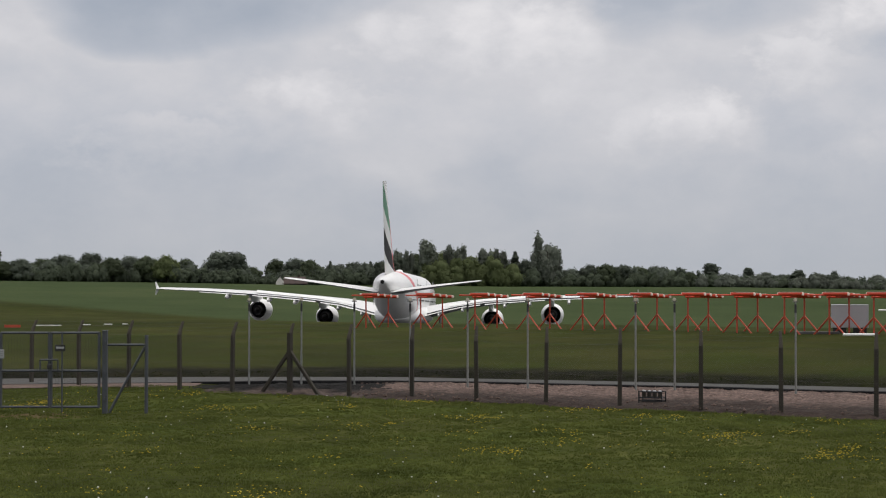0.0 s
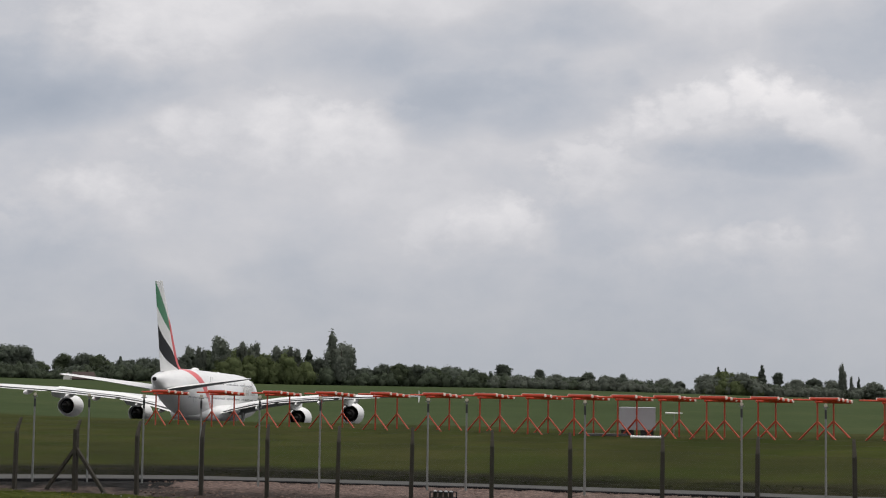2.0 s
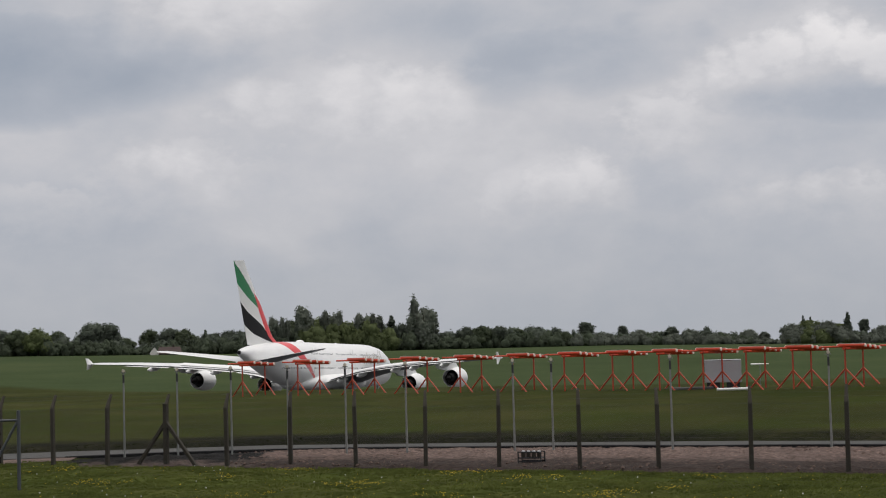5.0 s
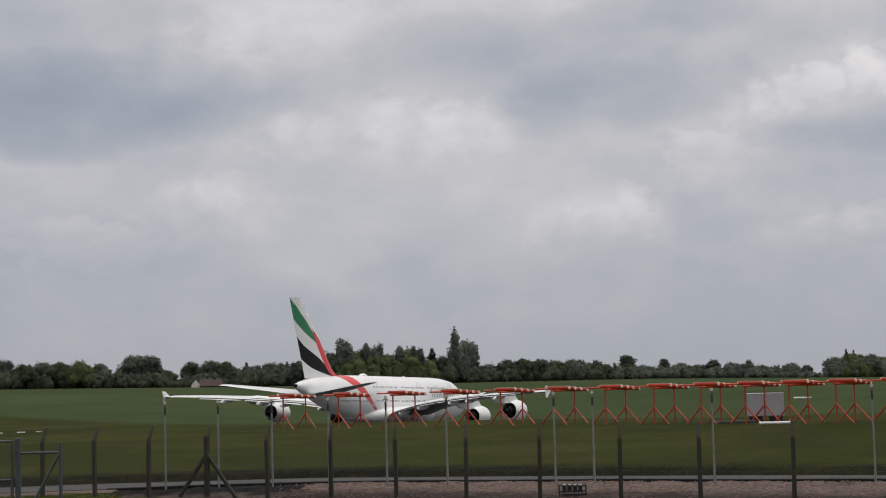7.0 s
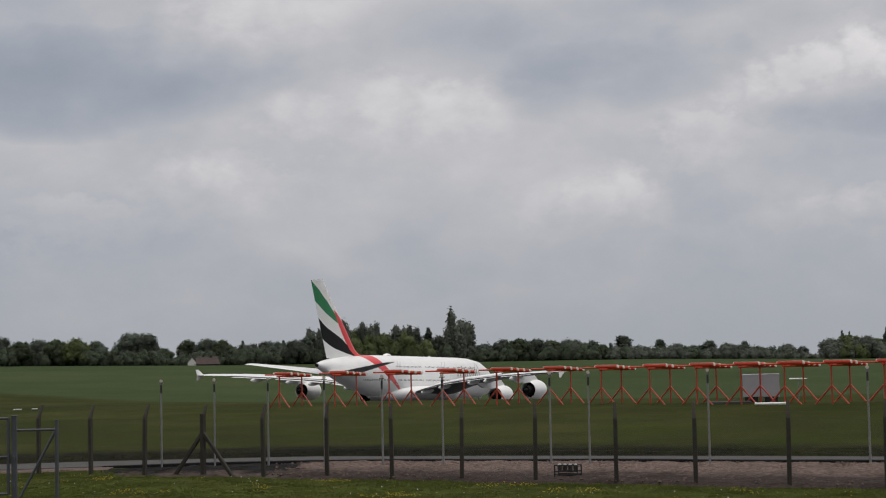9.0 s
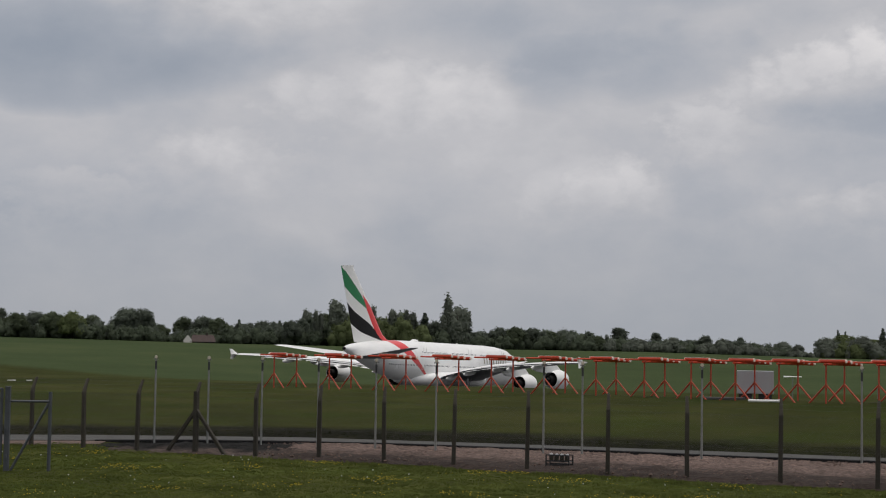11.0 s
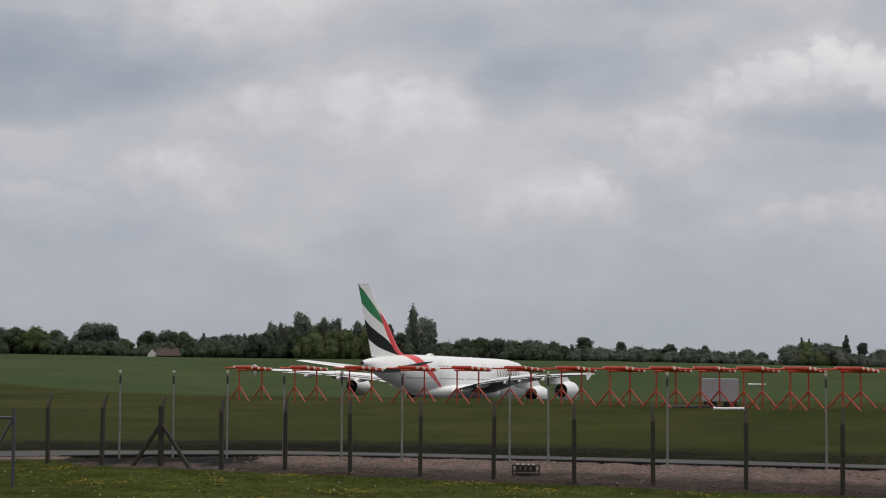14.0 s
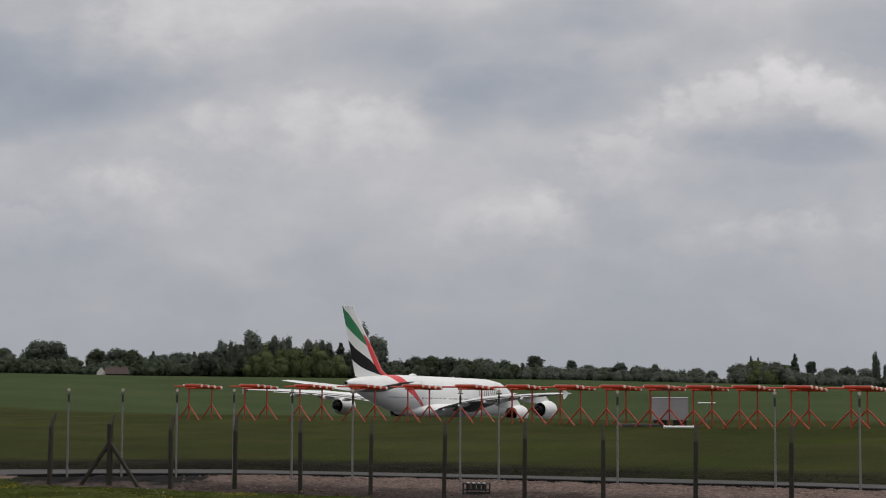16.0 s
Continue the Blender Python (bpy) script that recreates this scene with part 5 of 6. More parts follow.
        rod(bm, (x, y, r + 0.9), (x + 1.6, y, z_top), 0.09, 0.09, 8)
        gear = part(nm, bm, M_METAL, jet, "metal landing gear leg")
        for q in rows:
            for s in (-1, 1):
                wh = part_mesh("wheel", meshes[0], gear)
                part_mesh("hub", meshes[1], wh)
                wheels.append((wh, x + q, y + s * track, r))
    return jet, wheels


JET, WHEELS = build_airliner()

# seconds, nose x, nose y, heading (degrees, clockwise from +y)
TAXI = [(0, -4.20, 332.23, 4.39), (1, -0.71, 336.82, 8.90), (2, 2.80, 341.23, 13.05), (3, 6.34, 345.49, 16.83), (4, 9.92, 349.63, 20.20), (5, 13.54, 353.68, 23.17),
        (6, 17.19, 357.67, 25.73), (7, 20.90, 361.63, 27.90), (8, 24.65, 365.59, 29.69), (9, 28.45, 369.56, 31.15), (10, 32.32, 373.59, 32.30), (11, 36.24, 377.70, 33.22),
        (12, 40.23, 381.92, 33.96), (13, 44.29, 386.27, 34.59), (14, 48.42, 390.79, 35.21), (15, 52.62, 395.51, 35.90), (16, 56.91, 400.45, 36.77)]


def taxi_pose(x, y, heading):
    h = radians(heading)
    up = Vector((0.0170, 0.01642, 1.0)).normalized()
    fw = Vector((math.sin(h), math.cos(h), 0))
    fw = (fw - up * fw.dot(up)).normalized()
    left = up.cross(fw)
    m = Matrix((fw, left, up)).transposed().to_4x4()
    return Matrix.Translation((x, y, runway_z(x, y) + 0.05)) @ m


def motions():
    walk(JET, [(t, taxi_pose(x, y, h)) for t, x, y, h in TAXI])
    # wheels roll with the ground they cover
    ts = [i * 0.2 for i in range(81)]
    tx = [r[0] for r in TAXI]
    px, py = (np.interp(ts, tx, [r[k] for r in TAXI]) for k in (1, 2))
    run = [0.0]
    for i in range(1, len(ts)):
        run.append(run[-1] + math.hypot(px[i] - px[i - 1], py[i] - py[i - 1]))
    for wh, x, y, r in WHEELS:
        walk(wh, [(t, pose(x, y, r, 0, math.degrees(s / r), 0)) for t, s in zip(ts, run)])


# ---- trees and plants ----
def lobe_shells(lobes, seed):
    """Closed leafy masses under the sprays: knobbly balls, one to a lobe."""
    rows, cols = 7, 12
    unit = np.array([(math.sin(math.pi * i / (rows - 1)) * math.cos(2 * math.pi * j / cols), math.sin(math.pi * i / (rows - 1)) * math.sin(2 * math.pi * j / cols), math.cos(math.pi * i / (rows - 1)))
                     for i in range(rows) for j in range(cols)])
    quad = np.array([(i * cols + j, (i + 1) * cols + j, (i + 1) * cols + (j + 1) % cols, i * cols + (j + 1) % cols) for i in range(rows - 1) for j in range(cols)])
    rng = np.random.RandomState(seed)
    verts, faces = [], []
    for k, (x, y, z, r, rz) in enumerate(lobes):
        bump = 0.78 * (1 + rng.uniform(-0.16, 0.16, (len(unit), 1)))
        verts.append(unit * bump * np.array((r, r, rz)) + np.array((x, y, z)))
        faces.append(quad + k * len(unit))
    return np.concatenate(verts), np.concatenate(faces)


def leaf_mesh(name, clumps, mat, leaf, per, seed, spread=1.0, lobes=()):
    """Many small leaf sprays shingled over the clumps (x, y, z, radius, and the way out of the crown)."""
    rng = np.random.RandomState(seed)
    cl = np.array([c if len(c) == 7 else (*c, 0.0, 0.0, 0.3) for c in clumps])
    c = np.repeat(cl, per, axis=0)
    n = len(c)
    d = rng.normal(size=(n, 3)) + c[:, 4:7] * 0.9
    d /= np.linalg.norm(d, axis=1)[:, None]
    p = c[:, :3] + d * (c[:, 3:4] * spread * rng.uniform(0.5, 1.0, (n, 1)))
    nrm = d * 0.5 + c[:, 4:7] * 0.9 + rng.normal(size=(n, 3)) * 0.25 + np.array((0, 0, 0.35))
    nrm /= np.linalg.norm(nrm, axis=1)[:, None]
    a = np.cross(nrm, rng.normal(size=(n, 3)))
    a /= np.linalg.norm(a, axis=1)[:, None] + 1e-6
    b = np.cross(nrm, a)
    s = leaf * rng.uniform(0.6, 1.4, (n, 1))
    verts = np.stack([p - a * s, p + b * s * 0.65, p + a * s, p - b * s * 0.65], axis=1).reshape(-1, 3)
    faces = np.arange(4 * n).reshape(-1, 4)
    if len(lobes):
        sv, sf = lobe_shells(lobes, seed)
        faces = np.concatenate([faces, sf + len(verts)])
        verts = np.concatenate([verts, sv])
    m = len(faces)
    me = bpy.data.meshes.new(name)
    me.vertices.add(len(verts))
    me.vertices.foreach_set("co", verts.astype(np.float32).ravel())
    me.loops.add(4 * m)
    me.loops.foreach_set("vertex_index", faces.astype(np.int32).ravel())
    me.polygons.add(m)
    me.polygons.foreach_set("loop_start", np.arange(0, 4 * m, 4, dtype=np.int32))
    me.polygons.foreach_set("use_smooth", [False] * n + [True] * (m - n))
    me.materials.append(mat)
    me.update(calc_edges=True)
    return me


def lobe_clumps(lobes, count, rng, size):
    """Clumps over the skins of overlapping lobes (x, y, z, half width, half height)."""
    out = []
    area = np.array([q[3] * q[4] for q in lobes])
    pick = rng.choice(len(lobes), count, p=area / area.sum())
    for i in pick:
        lx, ly, lz, r, rz = lobes[i]
        d = rng.normal(size=3)
        d /= np.linalg.norm(d)
        k = rng.uniform(0.74, 1.10) * (1 + 0.22 * noise.noise((d[0] * 2.2 + i, d[1] * 2.2, d[2] * 2.2 + lx)))
        q = np.array((d[0] / r, d[1] / r, d[2] / rz))
        q /= np.linalg.norm(q)
        out.append((lx + d[0] * r * k, ly + d[1] * r * k, max(0.1, lz + d[2] * rz * k), size * rng.uniform(0.7, 1.25), q[0], q[1], q[2]))
    return out


def crown_clumps(kind, h, w, seed, count):
    rng = np.random.RandomState(seed)
    lobes = []
    if kind == "column":                       # poplar: a few fused upright flames
        for q, (top, off) in enumerate(((1.0, 0.05), (0.96, 0.13), (0.80, 0.24), (0.66, 0.27))):
            turn = q * 2.2 + rng.rand()
            for t0, wd in ((0.20, 0.23), (0.42, 0.24), (0.62, 0.22), (0.81, 0.18)):
                lobes.append((off * w * math.cos(turn), off * w * math.sin(turn), t0 * top * h, w * wd * rng.uniform(0.9, 1.1), 0.20 * top * h))
    elif kind == "sprays":                     # elm: upright rounded sprays over a fuller foot
        for q in range(5):
            turn, off, top = q * 1.26 + rng.rand(), rng.uniform(0.10, 0.30) * w, (1.0, 0.86, 0.93, 0.78, 0.70)[q]
            r = w * rng.uniform(0.15, 0.20)
            lobes.append((off * math.cos(turn), off * math.sin(turn), top * h - 0.20 * h, r, 0.20 * h))
            lobes.append((off * 0.8 * math.cos(turn), off * 0.8 * math.sin(turn), top * h - 0.42 * h, r * 1.15, 0.22 * h))
        lobes.append((0, 0, 0.30 * h, 0.32 * w, 0.28 * h))
    elif kind == "cone":
        for q in range(9):
            t = 0.10 + 0.86 * q / 8
            lobes.append((rng.uniform(-0.05, 0.05) * w, rng.uniform(-0.05, 0.05) * w, t * h, w * 0.5 * (1.08 - t) * rng.uniform(0.8, 1.1), 0.085 * h))
    elif kind == "cedar":                      # flat-topped layers
        for t, r in ((0.42, 0.34), (0.58, 0.44), (0.70, 0.42), (0.82, 0.36), (0.92, 0.25)):
            for _ in range(3):
                a, k = rng.uniform(0, 6.28), rng.uniform(0.05, 0.5) * r * w
                lobes.append((k * math.cos(a), k * math.sin(a), t * h + rng.uniform(-0.03, 0.03) * h, r * w * 0.62, 0.075 * h))
    else:                                      # broad crown of several lobes
        lobes.append((0, 0, 0.55 * h, 0.36 * w, 0.40 * h))
        lobes.append((rng.uniform(-0.1, 0.1) * w, 0, 0.78 * h, 0.24 * w, 0.20 * h))
        for q in range(11):
            a, t = q * 2.4 + rng.rand(), rng.uniform(0.22, 0.80)
            k = w * 0.33 * math.sqrt(max(0.1, 1 - ((t - 0.42) / 0.55) ** 2))
            r = rng.uniform(0.12, 0.19) * w
            lobes.append((k * math.cos(a), k * math.sin(a), t * h, r, r * 0.85))
    return lobe_clumps(lobes, count, rng, 0.032 * w + 0.08), lobes


def make_tree(kind, h, w, mat, seed, label, count=80, per=14, leaf=0.55, name="tree"):
    tr = thing(name, label, "tree")
    rng = random.Random(seed)
    bm = bmesh.new()
    top = h * (0.85 if kind != "round" else 0.6)
    rod(bm, (0, 0, -0.4), (0, 0, top * 0.5), 0.028 * h * 0.8, 0.018 * h * 0.8, 8)
    rod(bm, (0, 0, top * 0.5), (rng.uniform(-0.3, 0.3), 0, top), 0.018 * h * 0.8, 0.006 * h, 7)
    trunk = part("trunk", bm, M_BARK, tr)
    bm = bmesh.new()
    for i in range(7):
        a, z = i * 2.4 + rng.random(), h * rng.uniform(0.25, 0.6)
        reach = w * (0.36 if kind != "column" else 0.15)
        rod(bm, (0, 0, z), (reach * math.cos(a), reach * math.sin(a), z + h * rng.uniform(0.12, 0.25)), 0.010 * h, 0.003 * h, 5)
    part("branchwork", bm, M_BARK, trunk)
    clumps, lobes = crown_clumps(kind, h, w, seed, count)
    part_mesh("crown", leaf_mesh("crown", clumps, mat, leaf, per, seed + 50, 1.0, lobes), tr)
    return tr


def build_trees():
    KIND = {}
    specs = {
        "oak": ("round", 14, 15, M_LEAF_DARK, "dark green broad-crowned oak on the wooded crest"),
        "ash": ("round", 13, 12, M_LEAF_MID, "mid-green rounded ash tree on the wooded crest"),
        "lime": ("round", 12, 13, M_LEAF_LIGHT, "fresh light green rounded tree on the wooded crest"),
        "poplar": ("column", 24, 8, M_LEAF_HAZE, "tall narrow grey-green poplar standing above the wood"),
        "cedar": ("cedar", 15, 15, M_LEAF_DARK, "flat-topped dark cedar on the skyline"),
        "fir": ("cone", 15, 7, M_LEAF_DARK, "dark pointed fir on the skyline"),
        "hazed_ash": ("round", 13, 14, M_LEAF_HAZE, "low rounded tree on the far crest, haze put into its leaf colour"),
        "elm": ("sprays", 15, 10, M_LEAF_HAZE, "grey-green open-crowned elm above the wood"),
    }
    # (kind, turn, height over the crest in degrees, width factor)
    LIST = [
        ("poplar", -15.10, 2.08, 1.7), ("elm", -14.80, 1.35, 1.0), ("elm", -15.67, 1.62, 1.3), ("elm", -16.09, 0.95, 1.1), ("oak", -16.56, 0.80, 1.0), ("ash", -14.39, 0.58, 1.2), ("oak", -13.82, 0.66, 1.0),
        ("ash", -13.24, 0.68, 1.2), ("oak", -12.57, 0.82, 1.0), ("oak", -11.65, 0.90, 1.0), ("ash", -11.02, 0.74, 1.1), ("oak", -10.43, 0.80, 1.0), ("ash", -9.84, 0.80, 1.1),
        ("lime", -9.16, 0.84, 1.0), ("ash", -8.57, 0.74, 1.0), ("oak", -7.43, 1.02, 1.05), ("oak", -6.94, 1.00, 1.05), ("ash", -6.34, 0.50, 1.1), ("ash", -5.54, 0.78, 1.0),
        ("oak", -4.95, 0.82, 1.0), ("ash", -4.45, 0.78, 1.0), ("fir", -3.75, 0.70, 1.2), ("oak", -3.45, 0.64, 0.8), ("oak", -2.90, 0.72, 0.9), ("fir", -2.45, 0.70, 1.3), ("oak", -2.00, 0.76, 0.9),
        ("oak", -1.50, 0.81, 0.8), ("elm", -1.45, 1.15, 0.7), ("elm", -1.15, 1.13, 0.6), ("ash", -0.90, 1.01, 1.0), ("elm", -0.45, 1.51, 1.0), ("lime", -0.00, 1.08, 1.1), ("elm", 0.25, 1.33, 0.7), ("elm", 0.55, 1.33, 0.7),
        ("lime", 0.55, 1.03, 1.1), ("lime", 1.05, 0.93, 1.0), ("elm", 1.30, 1.21, 0.8), ("ash", 1.60, 0.93, 0.9), ("elm", 1.95, 1.21, 0.75), ("lime", 1.85, 0.78, 1.0), ("fir", 2.37, 1.05, 1.6), ("oak", 2.71, 0.85, 0.6),
        ("poplar", 3.20, 1.72, 1.25), ("elm", 3.66, 1.36, 1.25), ("elm", 3.50, 1.30, 1.0), ("lime", 2.99, 0.53, 0.9), ("oak", 4.23, 0.53, 0.8), ("oak", 4.87, 0.67, 0.9), ("ash", 5.41, 0.69, 1.0), ("oak", 6.00, 0.67, 1.0), ("ash", 6.54, 0.61, 1.1),
        ("oak", 7.08, 0.63, 1.0), ("ash", 7.67, 0.49, 1.0), ("ash", 8.20, 0.43, 0.9), ("cedar", 8.88, 0.71, 1.0), ("ash", 9.60, 0.35, 1.0), ("cedar", 10.11, 0.57, 0.75), ("ash", 10.65, 0.45, 1.0), ("oak", 11.18, 0.38, 0.9),
        ("cedar", 11.70, 0.51, 1.0), ("ash", 12.31, 0.45, 1.0), ("oak", 12.78, 0.41, 0.9), ("ash", 13.34, 0.33, 1.0), ("ash", 14.24, 0.42, 1.0), ("ash", 14.73, 0.34, 0.8),
        ("ash", 15.61, 0.60, 1.0), ("lime", 16.19, 0.72, 1.0), ("fir", 15.99, 0.80, 0.8), ("fir", 16.24, 0.76, 0.8), ("ash", 16.77, 0.68, 1.0), ("lime", 17.16, 0.60, 1.0), ("fir", 17.40, 0.90, 1.1), ("cedar", 17.93, 0.70, 0.6),
        ("ash", 18.50, 0.52, 1.0), ("oak", 19.07, 0.55, 0.9), ("ash", 19.64, 0.52, 1.0), ("poplar", 19.97, 1.05, 0.8), ("poplar", 20.26, 0.66, 0.5), ("fir", 20.49, 0.62, 0.6), ("ash", 20.96, 0.50, 1.0), ("ash", 21.80, 0.50, 1.0),
    ]
    rng = random.Random(11)
    for i, (k, az, deg, wf) in enumerate(LIST):
        # ashes on the far right take the leaf colour paled for haze
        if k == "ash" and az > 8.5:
            k = "hazed_ash"
        kind, h0, w0, mat, label = specs[k]
        d = rng.uniform(842, 880)
        c = polar(az, d)
        gz = ground_z(c.x, c.y)
        # heights count from the crest line
        h = d * math.tan(radians(deg + 0.03)) + 1.0
        key = (k, i % 3 if k in ("oak", "ash") else i % 2)
        if key not in KIND:
            KIND[key] = make_tree(kind, h0, w0, mat, 100 + len(KIND) * 7, label, count=1000, per=10, leaf=0.28)
            ob = KIND[key]
        else:
            ob = copy_thing(KIND[key], Matrix())
        tagged(ob, group="trees on the wooded crest")
        s = h / h0
        sw = s ** 0.6 * wf * 1.05
        ob.matrix_basis = pose(c.x, c.y, gz - 0.3, 0, 0, rng.uniform(0, 360)) @ Matrix.Diagonal((sw, sw, s, 1))
    # continuous undergrowth along the crest
    rr = np.random.RandomState(21)
    TOP = [(-25, 0.55), (-15, 0.55), (-9, 0.68), (-6.6, 0.50), (-6.2, 0.28), (-5.6, 0.34), (-4.3, 0.58), (-3, 0.66), (-1.6, 0.80), (-0.6, 0.9), (0.5, 1.0), (1.8, 0.9), (2.4, 0.72), (3.8, 0.48), (6, 0.66), (8, 0.48), (10, 0.38), (13, 0.44), (14.9, 0.16),
           (15.3, 0.12), (15.5, 0.4), (16.3, 0.6), (17.3, 0.45), (18.5, 0.35), (20, 0.32), (26, 0.4)]
    for nm, mat, n, seed, shift, k, label in (("woodland", M_LEAF_DARK, 420, 1, 10, 1.12, "dense dark crowns of the wood along the crest"),
                                              ("woodland_edge", M_LEAF_WOOD, 380, 2, 0, 0.90, "dark green low crowns along the edge of the wood"),
                                              ("fresh_thicket", M_LEAF_LIGHT, 90, 6, -6, 0.95, "fresh light green thicket of young crowns before the wood"),
                                              ("grey_thicket", M_LEAF_HAZE, 230, 8, -5, 0.95, "low thicket along the far crest, haze put into its leaf colour"),
                                              ("deep_wood", M_LEAF_DARK, 420, 5, 30, 0.9, "dark depth of the wood on the crest")):
        rr = np.random.RandomState(seed)
        cl, masses = [], []
        for i in range(n):
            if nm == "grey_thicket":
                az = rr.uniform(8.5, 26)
            elif nm == "fresh_thicket":
                az = rr.uniform(-0.6, 2.6) if i % 3 else rr.uniform(15.6, 17.4)
            else:
                az = -24 + 50 * (i + rr.rand()) / n
            d = 846 + shift + rr.uniform(-4, 8)
            h = d * math.tan(radians(lerp_table(TOP, az) + 0.02)) * k * (0.9 + 0.35 * noise.noise((az * 1.6, seed, 0))) * rr.uniform(0.62, 1.12)
            c = polar(az, d)
            gz = ground_z(c.x, c.y) - 0.3
            r = min(rr.uniform(1.6, 5.6), max(0.8, h * 0.5))
            lobes = [(c.x, c.y, gz + max(0.5, h - r * 0.8), r * rr.uniform(0.6, 1.0), r * rr.uniform(0.8, 1.2)), (c.x + rr.uniform(-2, 2), c.y - 1.0, gz + h * 0.38, r * 0.95, max(1.0, h * 0.45))]
            cl += lobe_clumps(lobes, 95, rr, 0.5)
            masses += lobes
        cl = [(x, y, max(z, ground_z(x, y) + 0.1), *q) for x, y, z, *q in cl]
        tagged(new(nm, leaf_mesh(nm, cl, mat, 0.34, 9, seed + 3, 1.0, masses)), label, "woodland", kind="stuff")
    # bush by the fence
    c = polar(-16.2, 66.0)
    gz = ground_z(c.x, c.y)
    b = thing("bush", "young yellow-green leafy tree beside the fence", "tree", pose(c.x, c.y, gz))
    bm = bmesh.new()
    rod(bm, (0, 0, -0.2), (0.05, 0, 2.2), 0.07, 0.04, 8)
    for i in range(6):
        a = i * 1.1
        rod(bm, (0, 0, 1.5 + 0.1 * i), (0.7 * math.cos(a), 0.7 * math.sin(a), 2.6 + 0.15 * i), 0.03, 0.01, 5)
    part("trunk", bm, M_BARK, b)
    rr = np.random.RandomState(4)
    cl = []
    for _ in range(90):
        d = rr.normal(size=3)
        d /= np.linalg.norm(d)
        cl.append((d[0] * 0.95 * rr.rand() ** 0.4, d[1] * 0.95 * rr.rand() ** 0.4, 2.95 + d[2] * 0.95 * rr.rand() ** 0.4, 0.26))
    part_mesh("crown", leaf_mesh("crown", cl, M_LEAF_LIGHT, 0.06, 45, 9), b)


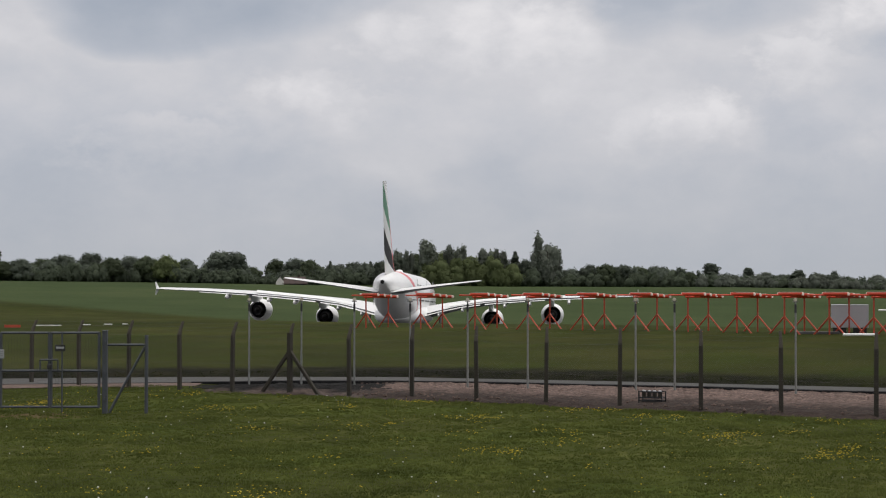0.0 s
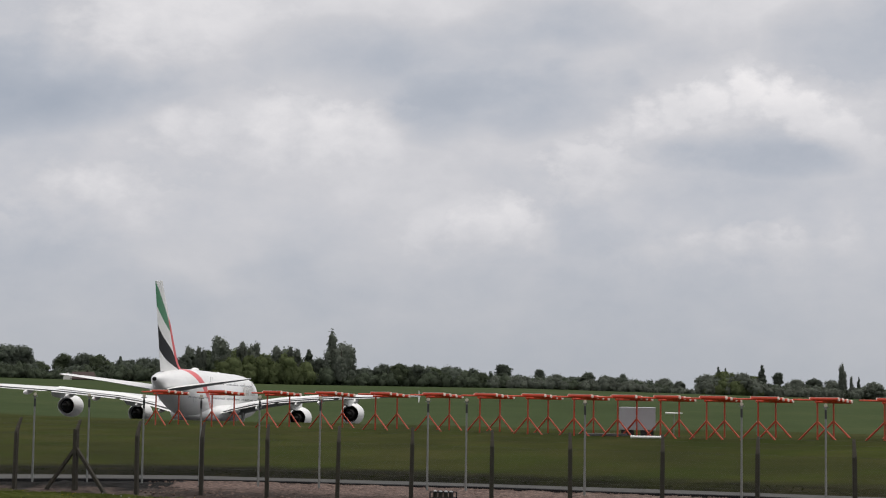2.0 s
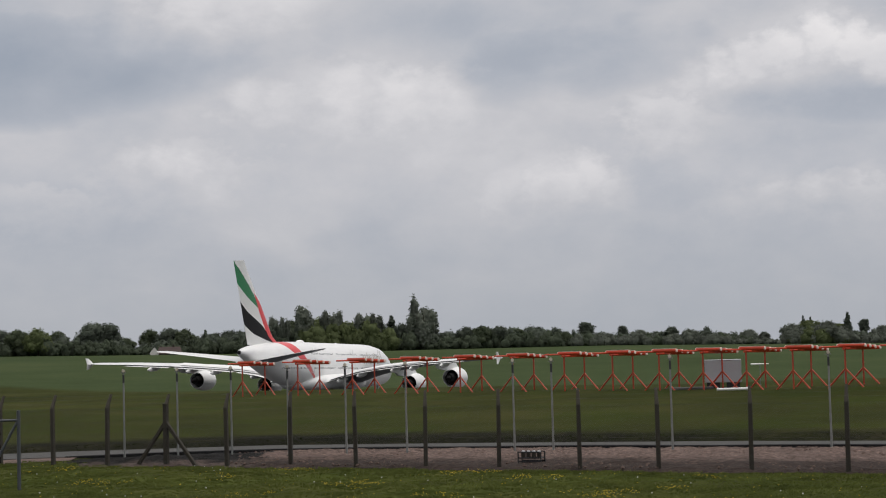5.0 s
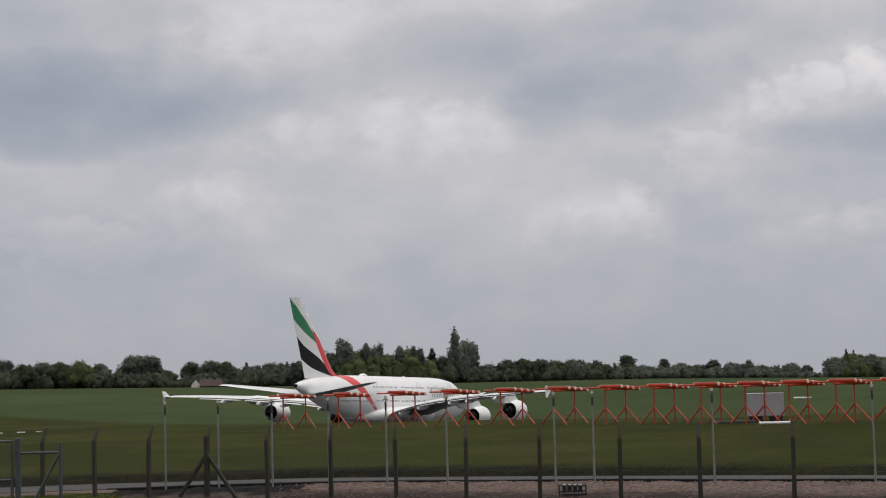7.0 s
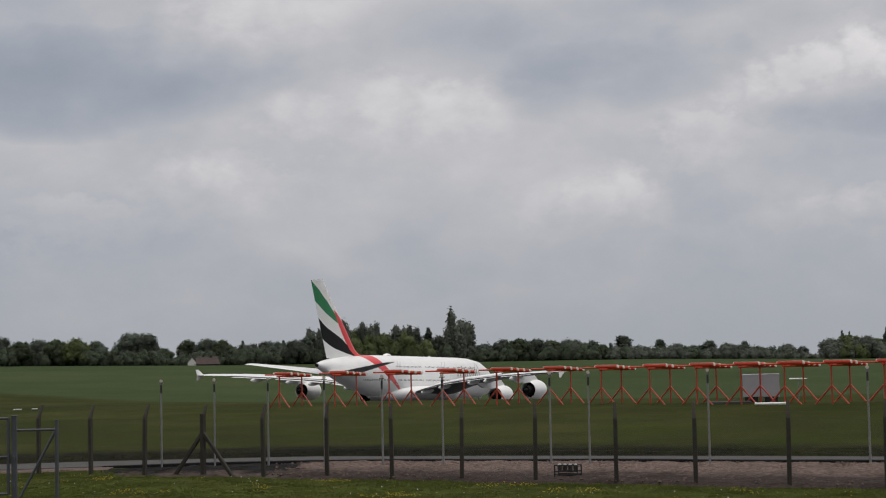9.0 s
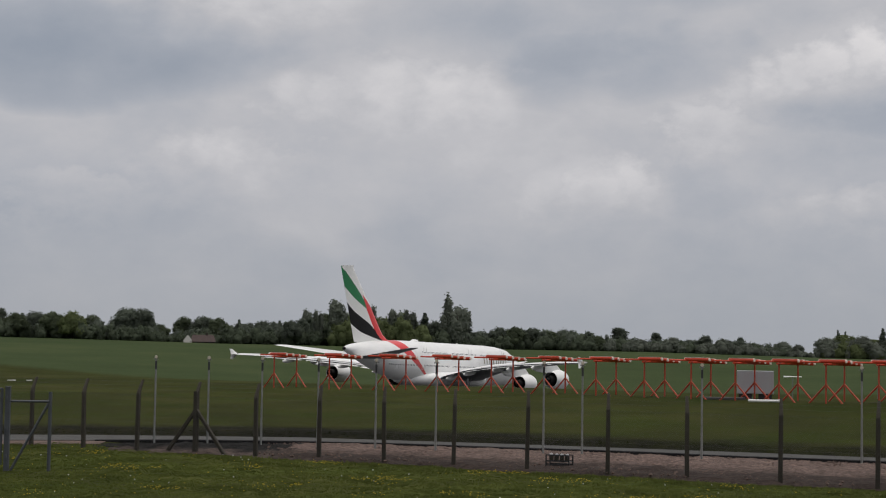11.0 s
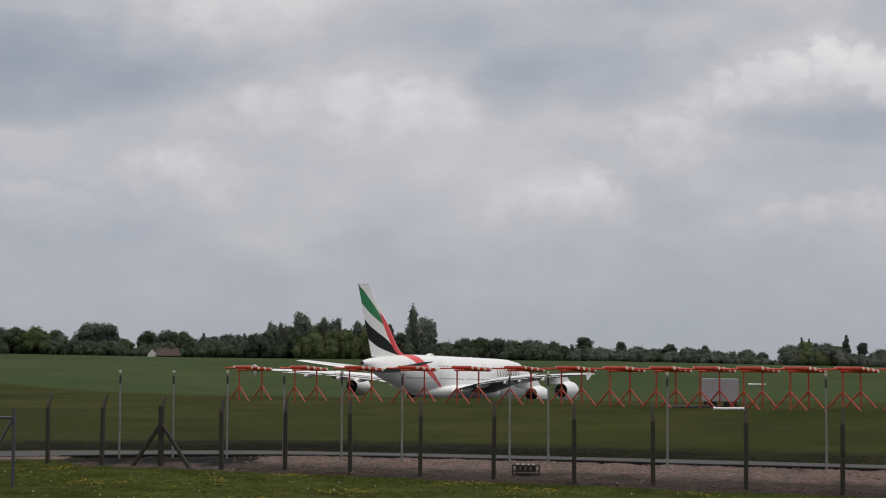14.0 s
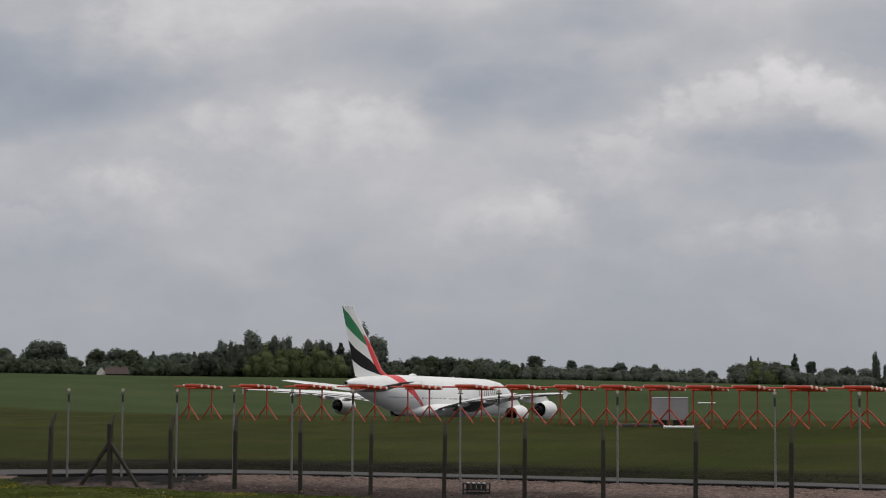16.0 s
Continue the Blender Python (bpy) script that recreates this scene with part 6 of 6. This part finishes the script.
def build_meadow():
    rr = np.random.RandomState(31)
    # grass tufts
    verts, faces = [], []

    def tuft(x, y, s, n):
        z = ground_z(x, y)
        for _ in range(n):
            a, lean = rr.uniform(0, 6.28), rr.uniform(0.2, 0.9) * s
            bx, by, wd = x + rr.uniform(-0.08, 0.08), y + rr.uniform(-0.08, 0.08), rr.uniform(0.010, 0.024)
            n0 = len(verts)
            verts.extend([(bx - wd, by, z - 0.01), (bx + wd, by, z - 0.01), (bx + lean * math.cos(a) * 1.3, by + lean * math.sin(a) * 1.3, z + s)])
            faces.append((n0, n0 + 1, n0 + 2))

    count = 0
    while count < 42000:
        az, d = rr.uniform(-17, 22), 28 + 46 * rr.rand() ** 0.9
        c = polar(az, d)
        if c.y > fence_y(c.x) - (0.4 if c.x > -9 else -2):
            continue
        dens = 0.5 + 0.5 * noise.noise((c.x * 0.55, c.y * 0.28, 0)) + 0.25 * noise.noise((c.x * 1.7, c.y * 0.9, 5))
        if rr.rand() > 0.25 + dens:
            continue
        count += 1
        near_fence = c.y > fence_y(c.x) - 2.2
        tuft(c.x, c.y, rr.uniform(0.025, 0.060) * (1.6 if near_fence else 1.0) * (0.6 + 0.8 * dens), 5)
    # taller, darker clumps
    for _ in range(260):
        c = polar(rr.uniform(-17, 22), 29 + 46 * rr.rand() ** 0.8)
        if c.y > fence_y(c.x) - 0.8:
            continue
        rx, ry, hh = rr.uniform(0.15, 0.75), rr.uniform(0.15, 0.5), rr.uniform(0.05, 0.10)
        for _ in range(int(14 + 60 * rx)):
            a, k = rr.uniform(0, 6.28), math.sqrt(rr.rand())
            tuft(c.x + rx * k * math.cos(a), c.y + ry * k * math.sin(a), hh * (1.15 - 0.6 * k) * rr.uniform(0.7, 1.2), 3)
    tagged(new("grass_tufts", mesh_from("grass_tufts", verts, faces, M_BLADE)), "uneven unmown green grass tufts", "grass", kind="stuff")
    # rough verge behind the road
    verts, faces = [], []
    for _ in range(5000):
        x = rr.uniform(-26, 34)
        y = road_far(x) + rr.uniform(0.4, 6.0)
        tuft(x, y, rr.uniform(0.02, 0.06), 3)
    tagged(new("verge_grass", mesh_from("verge_grass", verts, faces, M_ROUGH)), "dark rough grass along the road verge", "grass", kind="stuff")

    # dandelions: flowers and clocks
    def heads(name, spots, size, height, mat, label, round_):
        verts, faces, slots = [], [], []
        for x, y in spots:
            z, s, h = ground_z(x, y), size * rr.uniform(0.75, 1.25), height * rr.uniform(0.6, 1.3)
            n0 = len(verts)
            verts.extend([(x - 0.004, y, z), (x + 0.004, y, z), (x, y, z + h)])
            faces.append((n0, n0 + 1, n0 + 2))
            slots.append(1)
            n0 = len(verts)
            k = 6
            for ring_z, ring_r in ((-0.6, 0.6), (0.5, 1.0)) if not round_ else ((-0.75, 0.6), (0.0, 1.0), (0.75, 0.6)):
                for i in range(k):
                    verts.append((x + s * ring_r * math.cos(i * 6.283 / k), y + s * ring_r * math.sin(i * 6.283 / k), z + h + s * ring_z * (1.0 if round_ else 0.5)))
            rings = 3 if round_ else 2
            for q in range(rings - 1):
                for i in range(k):
                    a, b = n0 + q * k + i, n0 + q * k + (i + 1) % k
                    faces.append((a, b, b + k, a + k))
                    slots.append(0)
            faces.append(tuple(n0 + (rings - 1) * k + i for i in range(k)))
            slots.append(0)
        tagged(new(name, mesh_from(name, verts, faces, [mat, M_STEM], slots)), label, "flowers", kind="stuff")

    yellow = []
    while len(yellow) < 2400:
        az, d = rr.uniform(-17, 22), 29 + 42 * rr.rand() ** 0.7
        c = polar(az, d)
        if c.y > fence_y(c.x) - 1.5:
            continue
        m = noise.noise((c.x * 0.45, c.y * 0.30, 9)) + 0.5 * noise.noise((c.x * 1.3, c.y * 0.7, 2))
        if m > 0.38 + 0.22 * rr.rand() or rr.rand() < 0.015:
            yellow.append((c.x, c.y))
    heads("dandelion_flowers", yellow, 0.022, 0.10, M_YELLOW, "scattered patches of yellow dandelion flowers", False)
    white = []
    while len(white) < 110:
        c = polar(rr.uniform(-17, 22), 29 + 40 * rr.rand())
        if c.y < fence_y(c.x) - 1.0:
            white.append((c.x, c.y))
    heads("dandelion_clocks", white, 0.020, 0.14, M_CLOCK, "white dandelion seed heads in the grass", True)


build_trees()
build_meadow()
motions()
